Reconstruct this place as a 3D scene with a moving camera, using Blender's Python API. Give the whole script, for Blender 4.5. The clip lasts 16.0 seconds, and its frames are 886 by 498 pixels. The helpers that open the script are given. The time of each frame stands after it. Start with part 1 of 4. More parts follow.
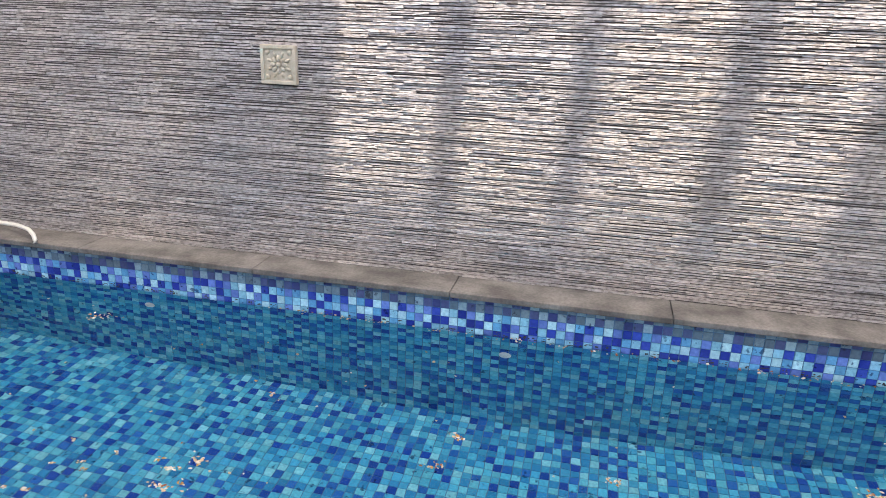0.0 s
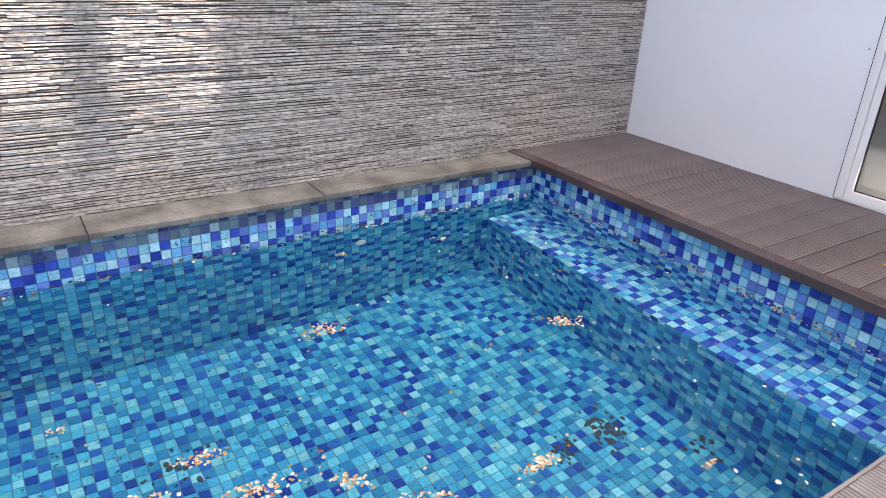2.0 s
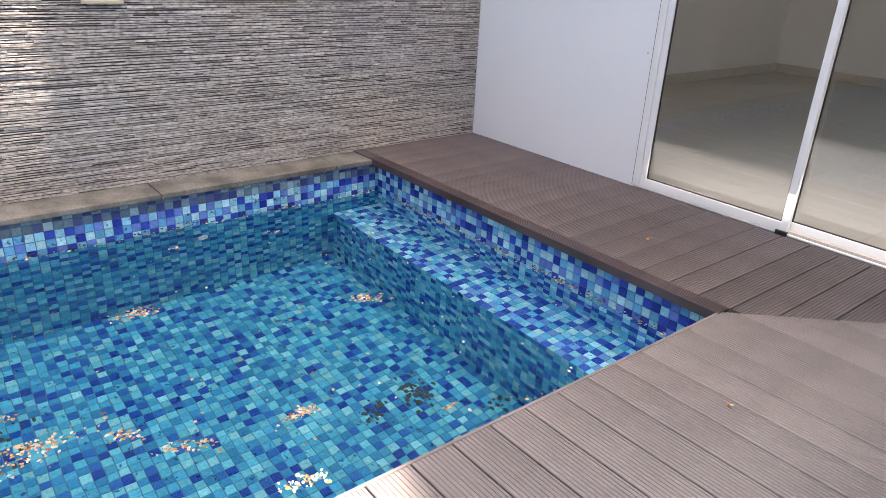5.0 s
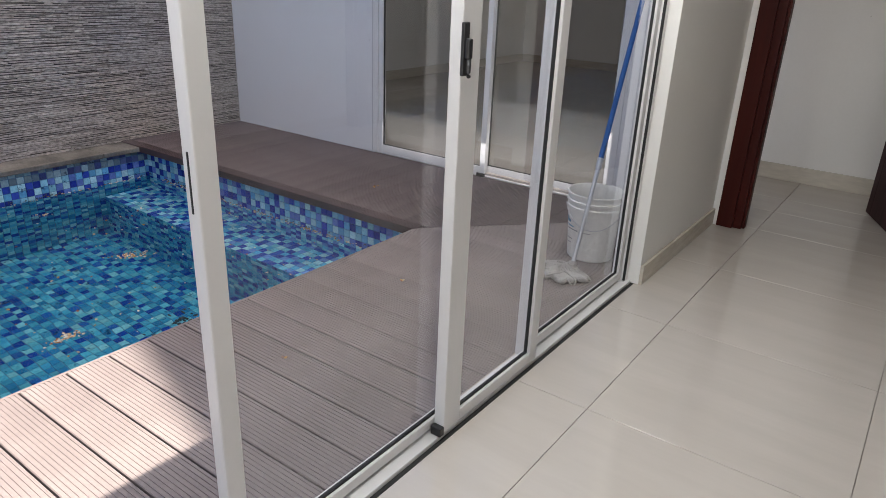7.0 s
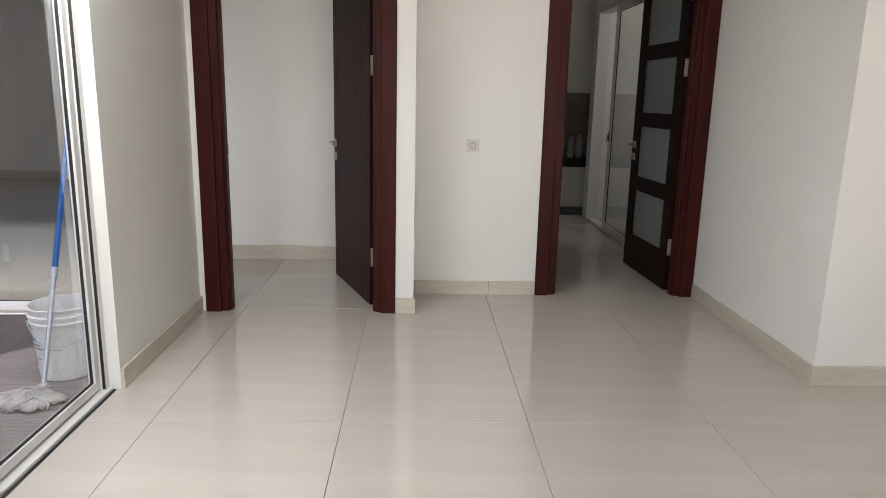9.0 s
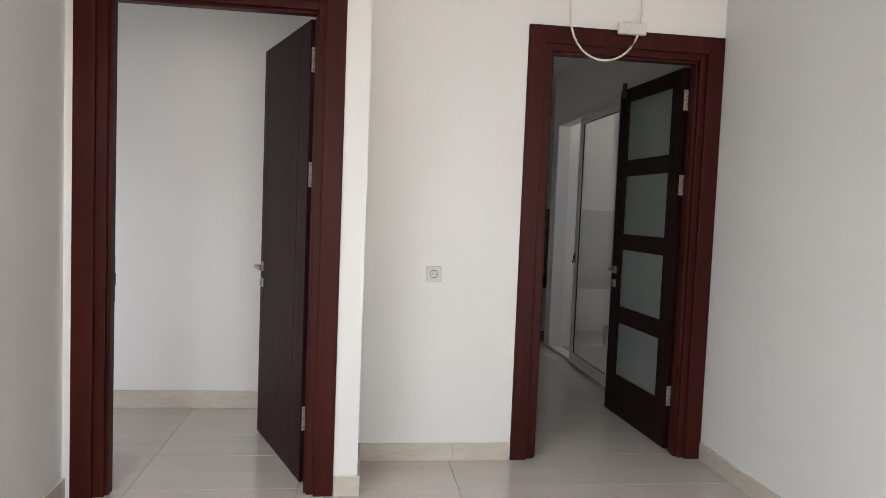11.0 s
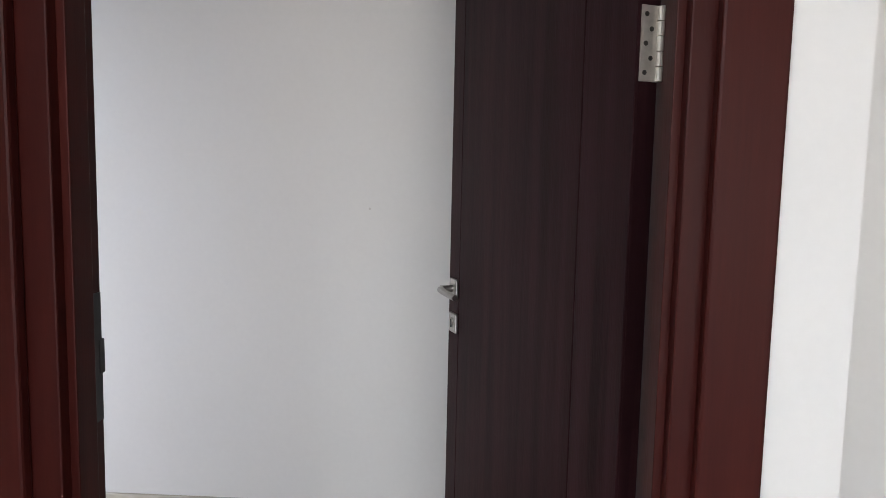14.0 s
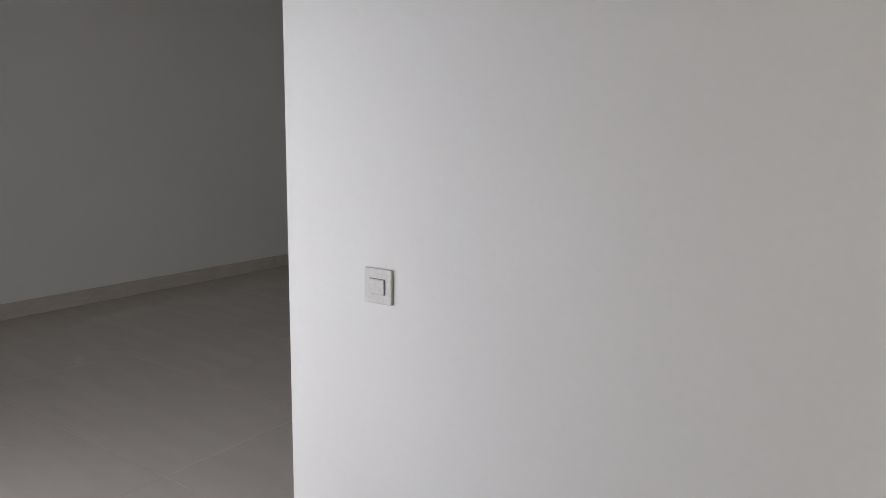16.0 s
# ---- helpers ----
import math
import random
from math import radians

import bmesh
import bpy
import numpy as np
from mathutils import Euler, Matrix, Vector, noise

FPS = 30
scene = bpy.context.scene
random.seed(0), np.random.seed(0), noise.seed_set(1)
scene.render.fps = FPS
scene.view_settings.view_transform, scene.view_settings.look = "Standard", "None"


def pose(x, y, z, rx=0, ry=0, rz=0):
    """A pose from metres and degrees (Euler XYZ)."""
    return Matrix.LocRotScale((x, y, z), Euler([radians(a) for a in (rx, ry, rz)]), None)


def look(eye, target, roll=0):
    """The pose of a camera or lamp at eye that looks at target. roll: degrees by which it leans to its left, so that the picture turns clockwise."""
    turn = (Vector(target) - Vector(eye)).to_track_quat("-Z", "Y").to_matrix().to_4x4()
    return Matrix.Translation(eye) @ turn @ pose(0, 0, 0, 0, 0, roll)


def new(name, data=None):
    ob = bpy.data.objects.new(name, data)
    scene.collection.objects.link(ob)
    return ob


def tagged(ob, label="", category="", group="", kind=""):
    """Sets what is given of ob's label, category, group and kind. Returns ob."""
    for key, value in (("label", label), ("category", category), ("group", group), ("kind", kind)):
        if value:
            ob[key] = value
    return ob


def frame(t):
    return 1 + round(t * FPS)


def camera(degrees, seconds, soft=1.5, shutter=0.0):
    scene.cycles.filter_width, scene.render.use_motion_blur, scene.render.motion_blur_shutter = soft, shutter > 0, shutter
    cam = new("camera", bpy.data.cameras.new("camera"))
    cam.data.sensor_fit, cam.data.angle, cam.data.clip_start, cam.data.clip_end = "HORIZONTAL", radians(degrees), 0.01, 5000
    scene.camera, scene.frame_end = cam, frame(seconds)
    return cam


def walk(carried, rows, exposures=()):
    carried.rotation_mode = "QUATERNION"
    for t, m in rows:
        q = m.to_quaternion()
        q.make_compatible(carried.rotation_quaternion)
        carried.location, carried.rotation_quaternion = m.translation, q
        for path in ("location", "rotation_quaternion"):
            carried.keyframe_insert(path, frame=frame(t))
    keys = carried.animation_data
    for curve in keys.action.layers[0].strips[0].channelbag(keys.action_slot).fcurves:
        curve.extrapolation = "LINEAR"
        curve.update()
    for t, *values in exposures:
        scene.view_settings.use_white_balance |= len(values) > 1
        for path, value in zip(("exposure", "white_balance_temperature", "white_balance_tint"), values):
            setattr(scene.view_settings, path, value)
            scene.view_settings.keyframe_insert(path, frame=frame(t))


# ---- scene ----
cam = camera(65.9, 16.0, soft=0.8)
PATH = [
    (0, (-1.711, -3.035, 1.480), (-3.557, -3.442, 0.827), 1.9),
    (0.5, (-1.800, -2.974, 1.429), (-3.663, -2.928, 0.701), 2.2),
    (1, (-1.825, -2.928, 1.384), (-3.605, -2.431, 0.619), 2.3),
    (1.5, (-1.841, -2.885, 1.334), (-3.482, -2.066, 0.537), 2.5),
    (2, (-1.822, -2.791, 1.329), (-3.332, -1.771, 0.505), 2.7),
    (2.5, (-1.766, -2.664, 1.341), (-3.192, -1.535, 0.509), 2.8),
    (3, (-1.744, -2.549, 1.353), (-3.072, -1.305, 0.523), 2.7),
    (3.5, (-1.647, -2.529, 1.347), (-2.889, -1.195, 0.525), 3.2),
    (4, (-1.495, -2.674, 1.378), (-2.774, -1.374, 0.555), 3.8),
    (4.2, (-1.422, -2.717, 1.391), (-2.755, -1.474, 0.569), 3.6),
    (5.2, (-0.980, -2.420, 1.400), (-2.410, -1.260, 0.610), 2.7),
    (6.3, (-0.293, -2.691, 1.362), (-1.782, -1.592, 0.604), 1.7),
    (6.5, (-0.231, -2.696, 1.37), (-1.642, -1.498, 0.611), 1.9),
    (7, (-0.068, -2.724, 1.379), (-1.144, -1.214, 0.629), 2.4),
    (7.5, (0.101, -2.757, 1.367), (-0.636, -1.046, 0.639), 2.2),
    (8, (0.21, -2.756, 1.324), (-0.201, -0.922, 0.639), 1.8),
    (8.5, (0.311, -2.757, 1.348), (0.222, -0.843, 0.775), 1.4),
    (9, (0.31, -2.702, 1.362), (0.386, -0.751, 0.929), 1.3),
    (9.5, (0.261, -2.555, 1.366), (0.46, -0.59, 1.056), 1.7),
    (9.7, (0.26, -2.475, 1.38), (0.483, -0.506, 1.116), 1.6),
    (11.8, (0.213, -1.131, 1.404), (0.469, 0.85, 1.297), 2.4),
    (12, (0.198, -0.957, 1.391), (0.43, 1.025, 1.255), 2.5),
    (12.5, (0.122, -0.557, 1.371), (0.277, 1.429, 1.188), 2.3),
    (13, (0.001, -0.204, 1.395), (0.093, 1.78, 1.16), 2.0),
    (13.5, (-0.102, 0.183, 1.389), (-0.07, 2.164, 1.115), 1.8),
    (14, (-0.250, 0.528, 1.319), (-0.340, 2.516, 1.120), 1.2),
    (14.5, (-0.301, 0.865, 1.32), (-0.593, 2.838, 1.131), 1.3),
    (15, (-0.448, 1.233, 1.333), (-0.934, 3.159, 1.101), 1.2),
    (15.5, (-0.656, 1.499, 1.358), (-1.427, 3.321, 1.066), 1.3),
    (16, (-0.847, 1.693, 1.364), (-1.950, 3.330, 1.042), 0.8),
]
EXPOSURES = [(0, 2.05, 7150, 12), (1.5, 2.2, 7050, 12), (2.5, 2.35, 7200, 12), (4.2, 2.55, 7550, 12), (6.3, 1.15, 7000, 12), (7, 1.3, 7000, 12), (8, 1.55, 7050, 12), (9.7, 2.15, 7050, 12), (12, 2.2, 6600, 12), (13, 2.15, 6600, 12), (14, 2.2, 6500, 12), (14.5, 2.5, 6500, 12), (15, 2.25, 6500, 12), (15.5, 2.0, 6650, 12), (16, 1.85, 6800, 12)]
walk(cam, [(t, look(eye, target, roll)) for t, eye, target, roll in PATH], EXPOSURES)

# ---------------- light ----------------
SUN = Vector((-0.17, -0.08, -1.0)).normalized()
world = bpy.data.worlds.new("sky")
scene.world = world
world.use_nodes = True
wn = world.node_tree.nodes
sky = wn.new("ShaderNodeTexSky")
sky.sky_type = "NISHITA"
sky.sun_disc = False
sky.dust_density = 4.0
sky.sun_elevation = math.asin(-SUN.z)
sky.sun_rotation = math.atan2(-SUN.x, -SUN.y)
world.node_tree.links.new(sky.outputs[0], wn["Background"].inputs[0])
wn["Background"].inputs[1].default_value = 0.15

sun = new("sun", bpy.data.lights.new("sun", "SUN"))
sun.data.energy = 5.0
sun.data.angle = radians(0.5)
sun.data.color = (1.0, 0.95, 0.88)
sun.matrix_world = look((0, 0, 9), Vector((0, 0, 9)) + SUN)


def fill_lamp(name, eye, target, w, h, watts, colour=(0.93, 0.97, 1.0)):
    lamp = new(name, bpy.data.lights.new(name, "AREA"))
    lamp.data.shape, lamp.data.size, lamp.data.size_y = "RECTANGLE", w, h
    lamp.data.energy, lamp.data.color = watts, colour
    lamp.matrix_world = look(eye, target)
    return lamp


# area lamps added to stand in for daylight in the rooms
# fill from behind the camera, at an opening added in the front wall
fill_lamp("front_window_light", (1.6, -6.12, 1.35), (1.6, 0, 1.0), 4.6, 2.2, 11, (1.0, 0.97, 0.94))
# fill strip added high inside the glass doors, above the view, to brighten the floor
fill_lamp("court_door_light", (-1.02, -1.25, 2.1), (-0.45, -1.25, 0.0), 2.9, 0.4, 15.5, (0.88, 0.95, 1.0))
# fill added in the utility room beyond the kitchen's sliding door
fill_lamp("kitchen_window_light", (4.0, 4.3, 2.1), (2.6, 5.2, 0.9), 2.0, 0.38, 0.9)
fill_lamp("bedroom_door_light", (-2.76, 1.66, 0.95), (-2.76, 4, 0.45), 1.95, 1.8, 5.4, (0.93, 0.95, 1.0))

# ---------------- materials ----------------
def material(name, rough=0.5, metal=0.0, spec=None):
    m = bpy.data.materials.new(name)
    m.use_nodes = True
    b = m.node_tree.nodes["Principled BSDF"]
    b.inputs["Roughness"].default_value, b.inputs["Metallic"].default_value = rough, metal
    if spec is not None:
        b.inputs["Specular IOR Level"].default_value = spec
    return m, m.node_tree.nodes, m.node_tree.links, b


def ramp(n, stops, kind="LINEAR"):
    r = n.new("ShaderNodeValToRGB")
    r.color_ramp.interpolation = kind
    while len(r.color_ramp.elements) < len(stops):
        r.color_ramp.elements.new(0.5)
    for e, (p, c) in zip(r.color_ramp.elements, stops):
        e.position, e.color = p, (*c, 1)
    return r


def noise_tex(n, l, scale, detail=4, stretch=(1, 1, 1), coords="Object"):
    tc, mp, t = n.new("ShaderNodeTexCoord"), n.new("ShaderNodeMapping"), n.new("ShaderNodeTexNoise")
    mp.inputs["Scale"].default_value = stretch
    t.inputs["Scale"].default_value, t.inputs["Detail"].default_value = scale, detail
    l.new(tc.outputs[coords], mp.inputs[0])
    l.new(mp.outputs[0], t.inputs["Vector"])
    return t


def mix(n, l, a, b, fac, mode="MIX"):
    x = n.new("ShaderNodeMix")
    x.data_type, x.blend_type = "RGBA", mode
    for sock, v in ((x.inputs[0], fac), (x.inputs[6], a), (x.inputs[7], b)):
        if hasattr(v, "links"):
            l.new(v, sock)
        elif isinstance(v, tuple):
            sock.default_value = (*v, 1)
        else:
            sock.default_value = v
    return x.outputs[2]


def bump(n, l, b, height, strength=0.2, dist=0.004):
    x = n.new("ShaderNodeBump")
    x.inputs["Strength"].default_value, x.inputs["Distance"].default_value = strength, dist
    l.new(height, x.inputs["Height"])
    l.new(x.outputs[0], b.inputs["Normal"])


def mottled(name, c1, c2, rough=0.5, scale=4, fine=60, stretch=(1, 1, 1), bumps=0.1, metal=0.0, dist=0.003, vary=0.0, island=False, spec=None, fine_range=0.09):
    """Base colour that drifts between c1 and c2 at two scales, with fine relief."""
    m, n, l, b = material(name, rough, metal, spec)
    big, small = noise_tex(n, l, scale, 4, stretch), noise_tex(n, l, fine, 3, stretch)
    r = ramp(n, [(0.35, c1), (0.65, c2)])
    l.new(big.outputs["Fac"], r.inputs[0])
    s = ramp(n, [(0.3, (1 - fine_range,) * 3), (0.7, (1 + fine_range * 0.5,) * 3)])
    l.new(small.outputs["Fac"], s.inputs[0])
    col = mix(n, l, r.outputs[0], s.outputs[0], 1.0, "MULTIPLY")
    if vary:
        o = n.new("ShaderNodeNewGeometry" if island else "ShaderNodeObjectInfo")
        v = ramp(n, [(0.0, (1 - vary,) * 3), (1.0, (1 + vary,) * 3)])
        l.new(o.outputs["Random Per Island" if island else "Random"], v.inputs[0])
        col = mix(n, l, col, v.outputs[0], 1.0, "MULTIPLY")
    l.new(col, b.inputs["Base Color"])
    rr = n.new("ShaderNodeMapRange")
    rr.inputs[3].default_value, rr.inputs[4].default_value = max(0.02, rough - 0.07), rough + 0.09
    l.new(small.outputs["Fac"], rr.inputs[0])
    l.new(rr.outputs[0], b.inputs["Roughness"])
    bump(n, l, b, small.outputs["Fac"], bumps, dist)
    return m


PAINT = mottled("white_wall_paint", (0.785, 0.77, 0.74), (0.81, 0.80, 0.775), 0.55, 0.8, 55, bumps=0.03, fine_range=0.012)
PAINT_OUT = mottled("pale_grey_outdoor_paint", (0.69, 0.69, 0.705), (0.73, 0.73, 0.745), 0.6, 0.7, 70, bumps=0.04, fine_range=0.015)
CEILING = mottled("ceiling_paint", (0.78, 0.78, 0.77), (0.82, 0.82, 0.81), 0.7, 1, 80, bumps=0.03)
PORCELAIN = mottled("polished_cream_porcelain", (0.525, 0.478, 0.428), (0.560, 0.512, 0.462), 0.075, 1.2, 9, (1, 7, 1), 0.0, vary=0.012, spec=0.85, fine_range=0.012)
GROUT = mottled("dark_floor_grout", (0.42, 0.365, 0.32), (0.49, 0.435, 0.38), 0.8, 3, 60)
SKIRTING = mottled("cream_porcelain_skirting", (0.55, 0.50, 0.42), (0.61, 0.56, 0.48), 0.2, 2, 12, (1, 1, 5), 0.0)
ALU = mottled("white_powder_coated_aluminium", (0.69, 0.68, 0.675), (0.72, 0.71, 0.705), 0.32, 3, 120, bumps=0.0, fine_range=0.01)
RUBBER = mottled("black_rubber_gasket", (0.012, 0.012, 0.012), (0.02, 0.02, 0.02), 0.6, 8, 90)
BLACK_PLASTIC = mottled("black_plastic", (0.012, 0.012, 0.013), (0.02, 0.02, 0.022), 0.35, 8, 90)
CHROME = mottled("satin_nickel", (0.40, 0.38, 0.36), (0.46, 0.44, 0.42), 0.30, 6, 150, metal=1.0, bumps=0.02)
SCREW = mottled("dark_screw_head", (0.12, 0.11, 0.1), (0.18, 0.17, 0.15), 0.4, 20, 200, metal=1.0)
MAHOGANY = mottled("red_brown_stained_timber", (0.040, 0.0070, 0.0056), (0.060, 0.011, 0.0085), 0.38, 3, 40, (6, 6, 0.35), 0.05, spec=0.12)
DOOR_WOOD = mottled("dark_brown_door_veneer", (0.018, 0.0062, 0.0074), (0.038, 0.0132, 0.0156), 0.45, 5, 70, (5, 5, 0.25), 0.12, spec=0.06)
HINGE_STEEL = mottled("brushed_hinge_steel", (0.52, 0.47, 0.41), (0.62, 0.57, 0.50), 0.42, 6, 120, metal=0.55, bumps=0.02)
DARK_WOOD = mottled("dark_stained_door_timber", (0.011, 0.0045, 0.004), (0.018, 0.007, 0.006), 0.42, 5, 60, (5, 5, 0.3), 0.10, spec=0.08)
DECKING = mottled("brown_composite_decking", (0.158, 0.131, 0.129), (0.203, 0.172, 0.167), 0.62, 2.5, 90, (1, 1, 1), 0.25, vary=0.10)
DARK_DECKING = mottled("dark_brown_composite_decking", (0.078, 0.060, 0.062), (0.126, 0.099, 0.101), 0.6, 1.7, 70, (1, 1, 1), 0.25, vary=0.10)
DAMP_DECKING = mottled("damp_dark_brown_decking", (0.036, 0.023, 0.024), (0.078, 0.051, 0.051), 0.5, 2.2, 60, (1, 1, 1), 0.25)
COPING = mottled("weathered_grey_stone", (0.085, 0.079, 0.071), (0.20, 0.186, 0.166), 0.85, 5, 55, bumps=0.6, vary=0.08, fine_range=0.25, dist=0.005)
GRANITE = mottled("dark_granite", (0.015, 0.012, 0.012), (0.05, 0.04, 0.038), 0.15, 40, 120)
BACKSPLASH = mottled("brown_glazed_wall_tile", (0.19, 0.15, 0.125), (0.24, 0.19, 0.16), 0.25, 2, 30)
PLASTIC = mottled("white_plastic", (0.66, 0.635, 0.60), (0.70, 0.675, 0.64), 0.35, 4, 90, bumps=0.02)
SOCKET_WELL = mottled("grey_white_plastic", (0.27, 0.26, 0.245), (0.31, 0.30, 0.285), 0.4, 4, 90, bumps=0.02)
BUCKET = mottled("dusty_white_bucket_plastic", (0.70, 0.69, 0.65), (0.80, 0.79, 0.76), 0.45, 6, 50, bumps=0.1)
BLUE_INK = mottled("blue_print", (0.05, 0.22, 0.36), (0.08, 0.30, 0.45), 0.5, 9, 80)
GREY_INK = mottled("grey_print", (0.16, 0.17, 0.20), (0.22, 0.23, 0.26), 0.5, 9, 80)
BLUE_POLE = mottled("blue_plastic_tube", (0.008, 0.085, 0.29), (0.013, 0.11, 0.36), 0.32, 6, 90)
GREY_POLE = mottled("grey_aluminium_tube", (0.50, 0.51, 0.53), (0.58, 0.59, 0.61), 0.35, 6, 90, metal=0.6)
MOP = mottled("damp_grey_mop_cloth", (0.25, 0.24, 0.225), (0.42, 0.405, 0.38), 0.9, 12, 140, bumps=0.6, dist=0.006)
SANDSTONE = mottled("carved_cream_sandstone", (0.44, 0.38, 0.28), (0.54, 0.475, 0.36), 0.8, 14, 120, bumps=0.3)
HOSE = mottled("ivory_plastic_hose", (0.66, 0.63, 0.56), (0.72, 0.70, 0.63), 0.4, 6, 70)
ALGAE = mottled("dark_algae_stain", (0.015, 0.03, 0.04), (0.03, 0.05, 0.055), 0.9, 20, 120, bumps=0.3)
BOTTLE = mottled("clear_plastic_bottle", (0.30, 0.31, 0.31), (0.38, 0.39, 0.40), 0.12, 6, 60)
ROOF = mottled("plain_concrete", (0.42, 0.41, 0.39), (0.50, 0.49, 0.47), 0.85, 1.2, 40, bumps=0.2)


def glass_material(name, tint=(0.93, 0.96, 0.95), rough=0.0):
    m, n, l, b = material(name, rough)
    b.inputs["Base Color"].default_value = (*tint, 1)
    b.inputs["Transmission Weight"].default_value = 1.0
    b.inputs["IOR"].default_value = 1.48
    b.inputs["Specular IOR Level"].default_value = 0.3
    return m


GLASS = glass_material("clear_window_glass", (0.985, 0.99, 0.987))
FROSTED = mottled("frosted_glass", (0.17, 0.192, 0.183), (0.205, 0.228, 0.218), 0.35, 2, 90, bumps=0.05)


def water_material():
    """Clear water: refraction, with a thin gloss that grows towards grazing."""
    m, n, l, b = material("clear_pool_water", 0.02)
    n.remove(b)
    clear, gloss, fres, mx = n.new("ShaderNodeBsdfRefraction"), n.new("ShaderNodeBsdfGlossy"), n.new("ShaderNodeFresnel"), n.new("ShaderNodeMixShader")
    clear.inputs["Color"].default_value = (0.95, 0.99, 1.0, 1)
    clear.inputs["IOR"].default_value, clear.inputs["Roughness"].default_value = 1.33, 0.0
    gloss.inputs["Roughness"].default_value = 0.02
    fres.inputs["IOR"].default_value = 1.16
    t = noise_tex(n, l, 7.0, 1)
    bp = n.new("ShaderNodeBump")
    bp.inputs["Strength"].default_value, bp.inputs["Distance"].default_value = 1.0, 0.0018
    l.new(t.outputs["Fac"], bp.inputs["Height"])
    for node in (clear, gloss, fres):
        l.new(bp.outputs[0], node.inputs["Normal"])
    l.new(fres.outputs[0], mx.inputs[0])
    l.new(clear.outputs[0], mx.inputs[1])
    l.new(gloss.outputs[0], mx.inputs[2])
    l.new(mx.outputs[0], n["Material Output"].inputs[0])
    return m


WATER = water_material()


def glaze(name, colour, rough=0.22, one=False):
    """Glazed mosaic of one colour, a little different from tile to tile."""
    m, n, l, b = material(name, rough)
    g = n.new("ShaderNodeObjectInfo" if one else "ShaderNodeNewGeometry")
    r = ramp(n, [(0.0, tuple(0.84 * c for c in colour)), (1.0, tuple(1.15 * c for c in colour))])
    l.new(g.outputs["Random" if one else "Random Per Island"], r.inputs[0])
    t = noise_tex(n, l, 60, 4)
    s = ramp(n, [(0.3, (0.72, 0.76, 0.82)), (0.7, (1.14, 1.12, 1.09))])
    l.new(t.outputs["Fac"], s.inputs[0])
    col = mix(n, l, r.outputs[0], s.outputs[0], 1.0, "MULTIPLY")
    k = noise_tex(n, l, 26, 5)
    f = ramp(n, [(0.30, (0.22, 0.26, 0.34)), (0.37, (1, 1, 1))])
    l.new(k.outputs["Fac"], f.inputs[0])
    l.new(mix(n, l, col, f.outputs[0], 1.0, "MULTIPLY"), b.inputs["Base Color"])
    bump(n, l, b, t.outputs["Fac"], 0.45, 0.004)
    return m


def mosaic_set(name, colours, rough=0.22, one=False):
    """The glazes of a tile mix, with the share of each."""
    return [glaze(name, c, rough, one) for _, c in colours], [w for w, _ in colours]


# Mosaic under water: the water's tint by depth is put into the tile colours.
DEEP_TINT = [(20, (0.013, 0.20, 0.40)), (20, (0.030, 0.31, 0.50)), (18, (0.085, 0.43, 0.55)), (14, (0.009, 0.11, 0.37)),
         (9, (0.005, 0.05, 0.29)), (14, (0.042, 0.36, 0.52)), (8, (0.17, 0.52, 0.60))]
# Bench tiles: the same mosaic, coloured paler for the shallow water over it.
SHALLOW_TINT = [(23, (0.16, 0.53, 0.67)), (15, (0.025, 0.10, 0.44)), (14, (0.11, 0.27, 0.60)), (20, (0.32, 0.66, 0.74)),
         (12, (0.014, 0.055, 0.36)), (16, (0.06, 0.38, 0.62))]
BAND = [(24, (0.22, 0.50, 0.64)), (17, (0.025, 0.055, 0.36)), (16, (0.11, 0.19, 0.52)), (16, (0.10, 0.34, 0.58)),
        (18, (0.36, 0.62, 0.70)), (10, (0.015, 0.03, 0.27))]
STAINED = [(30, (0.08, 0.13, 0.17)), (20, (0.13, 0.20, 0.24)), (20, (0.05, 0.07, 0.18)), (16, (0.20, 0.31, 0.36)), (14, (0.02, 0.03, 0.14))]
MOSAIC = mosaic_set("deep_tint_mosaic", DEEP_TINT)
MOSAIC_SHALLOW = mosaic_set("bench_mosaic", SHALLOW_TINT)
MOSAIC_BAND = mosaic_set("waterline_mosaic", BAND)
MOSAIC_STAINED = mosaic_set("weathered_waterline_mosaic", STAINED, 0.5)
MOSAIC_BAND_ONE = mosaic_set("waterline_mosaic_tile", BAND, one=True)
MOSAIC_STAINED_ONE = mosaic_set("weathered_mosaic_tile", STAINED, 0.5, one=True)
POOL_GROUT = mottled("blue_grey_pool_grout", (0.035, 0.115, 0.22), (0.055, 0.155, 0.27), 0.8, 4, 80)


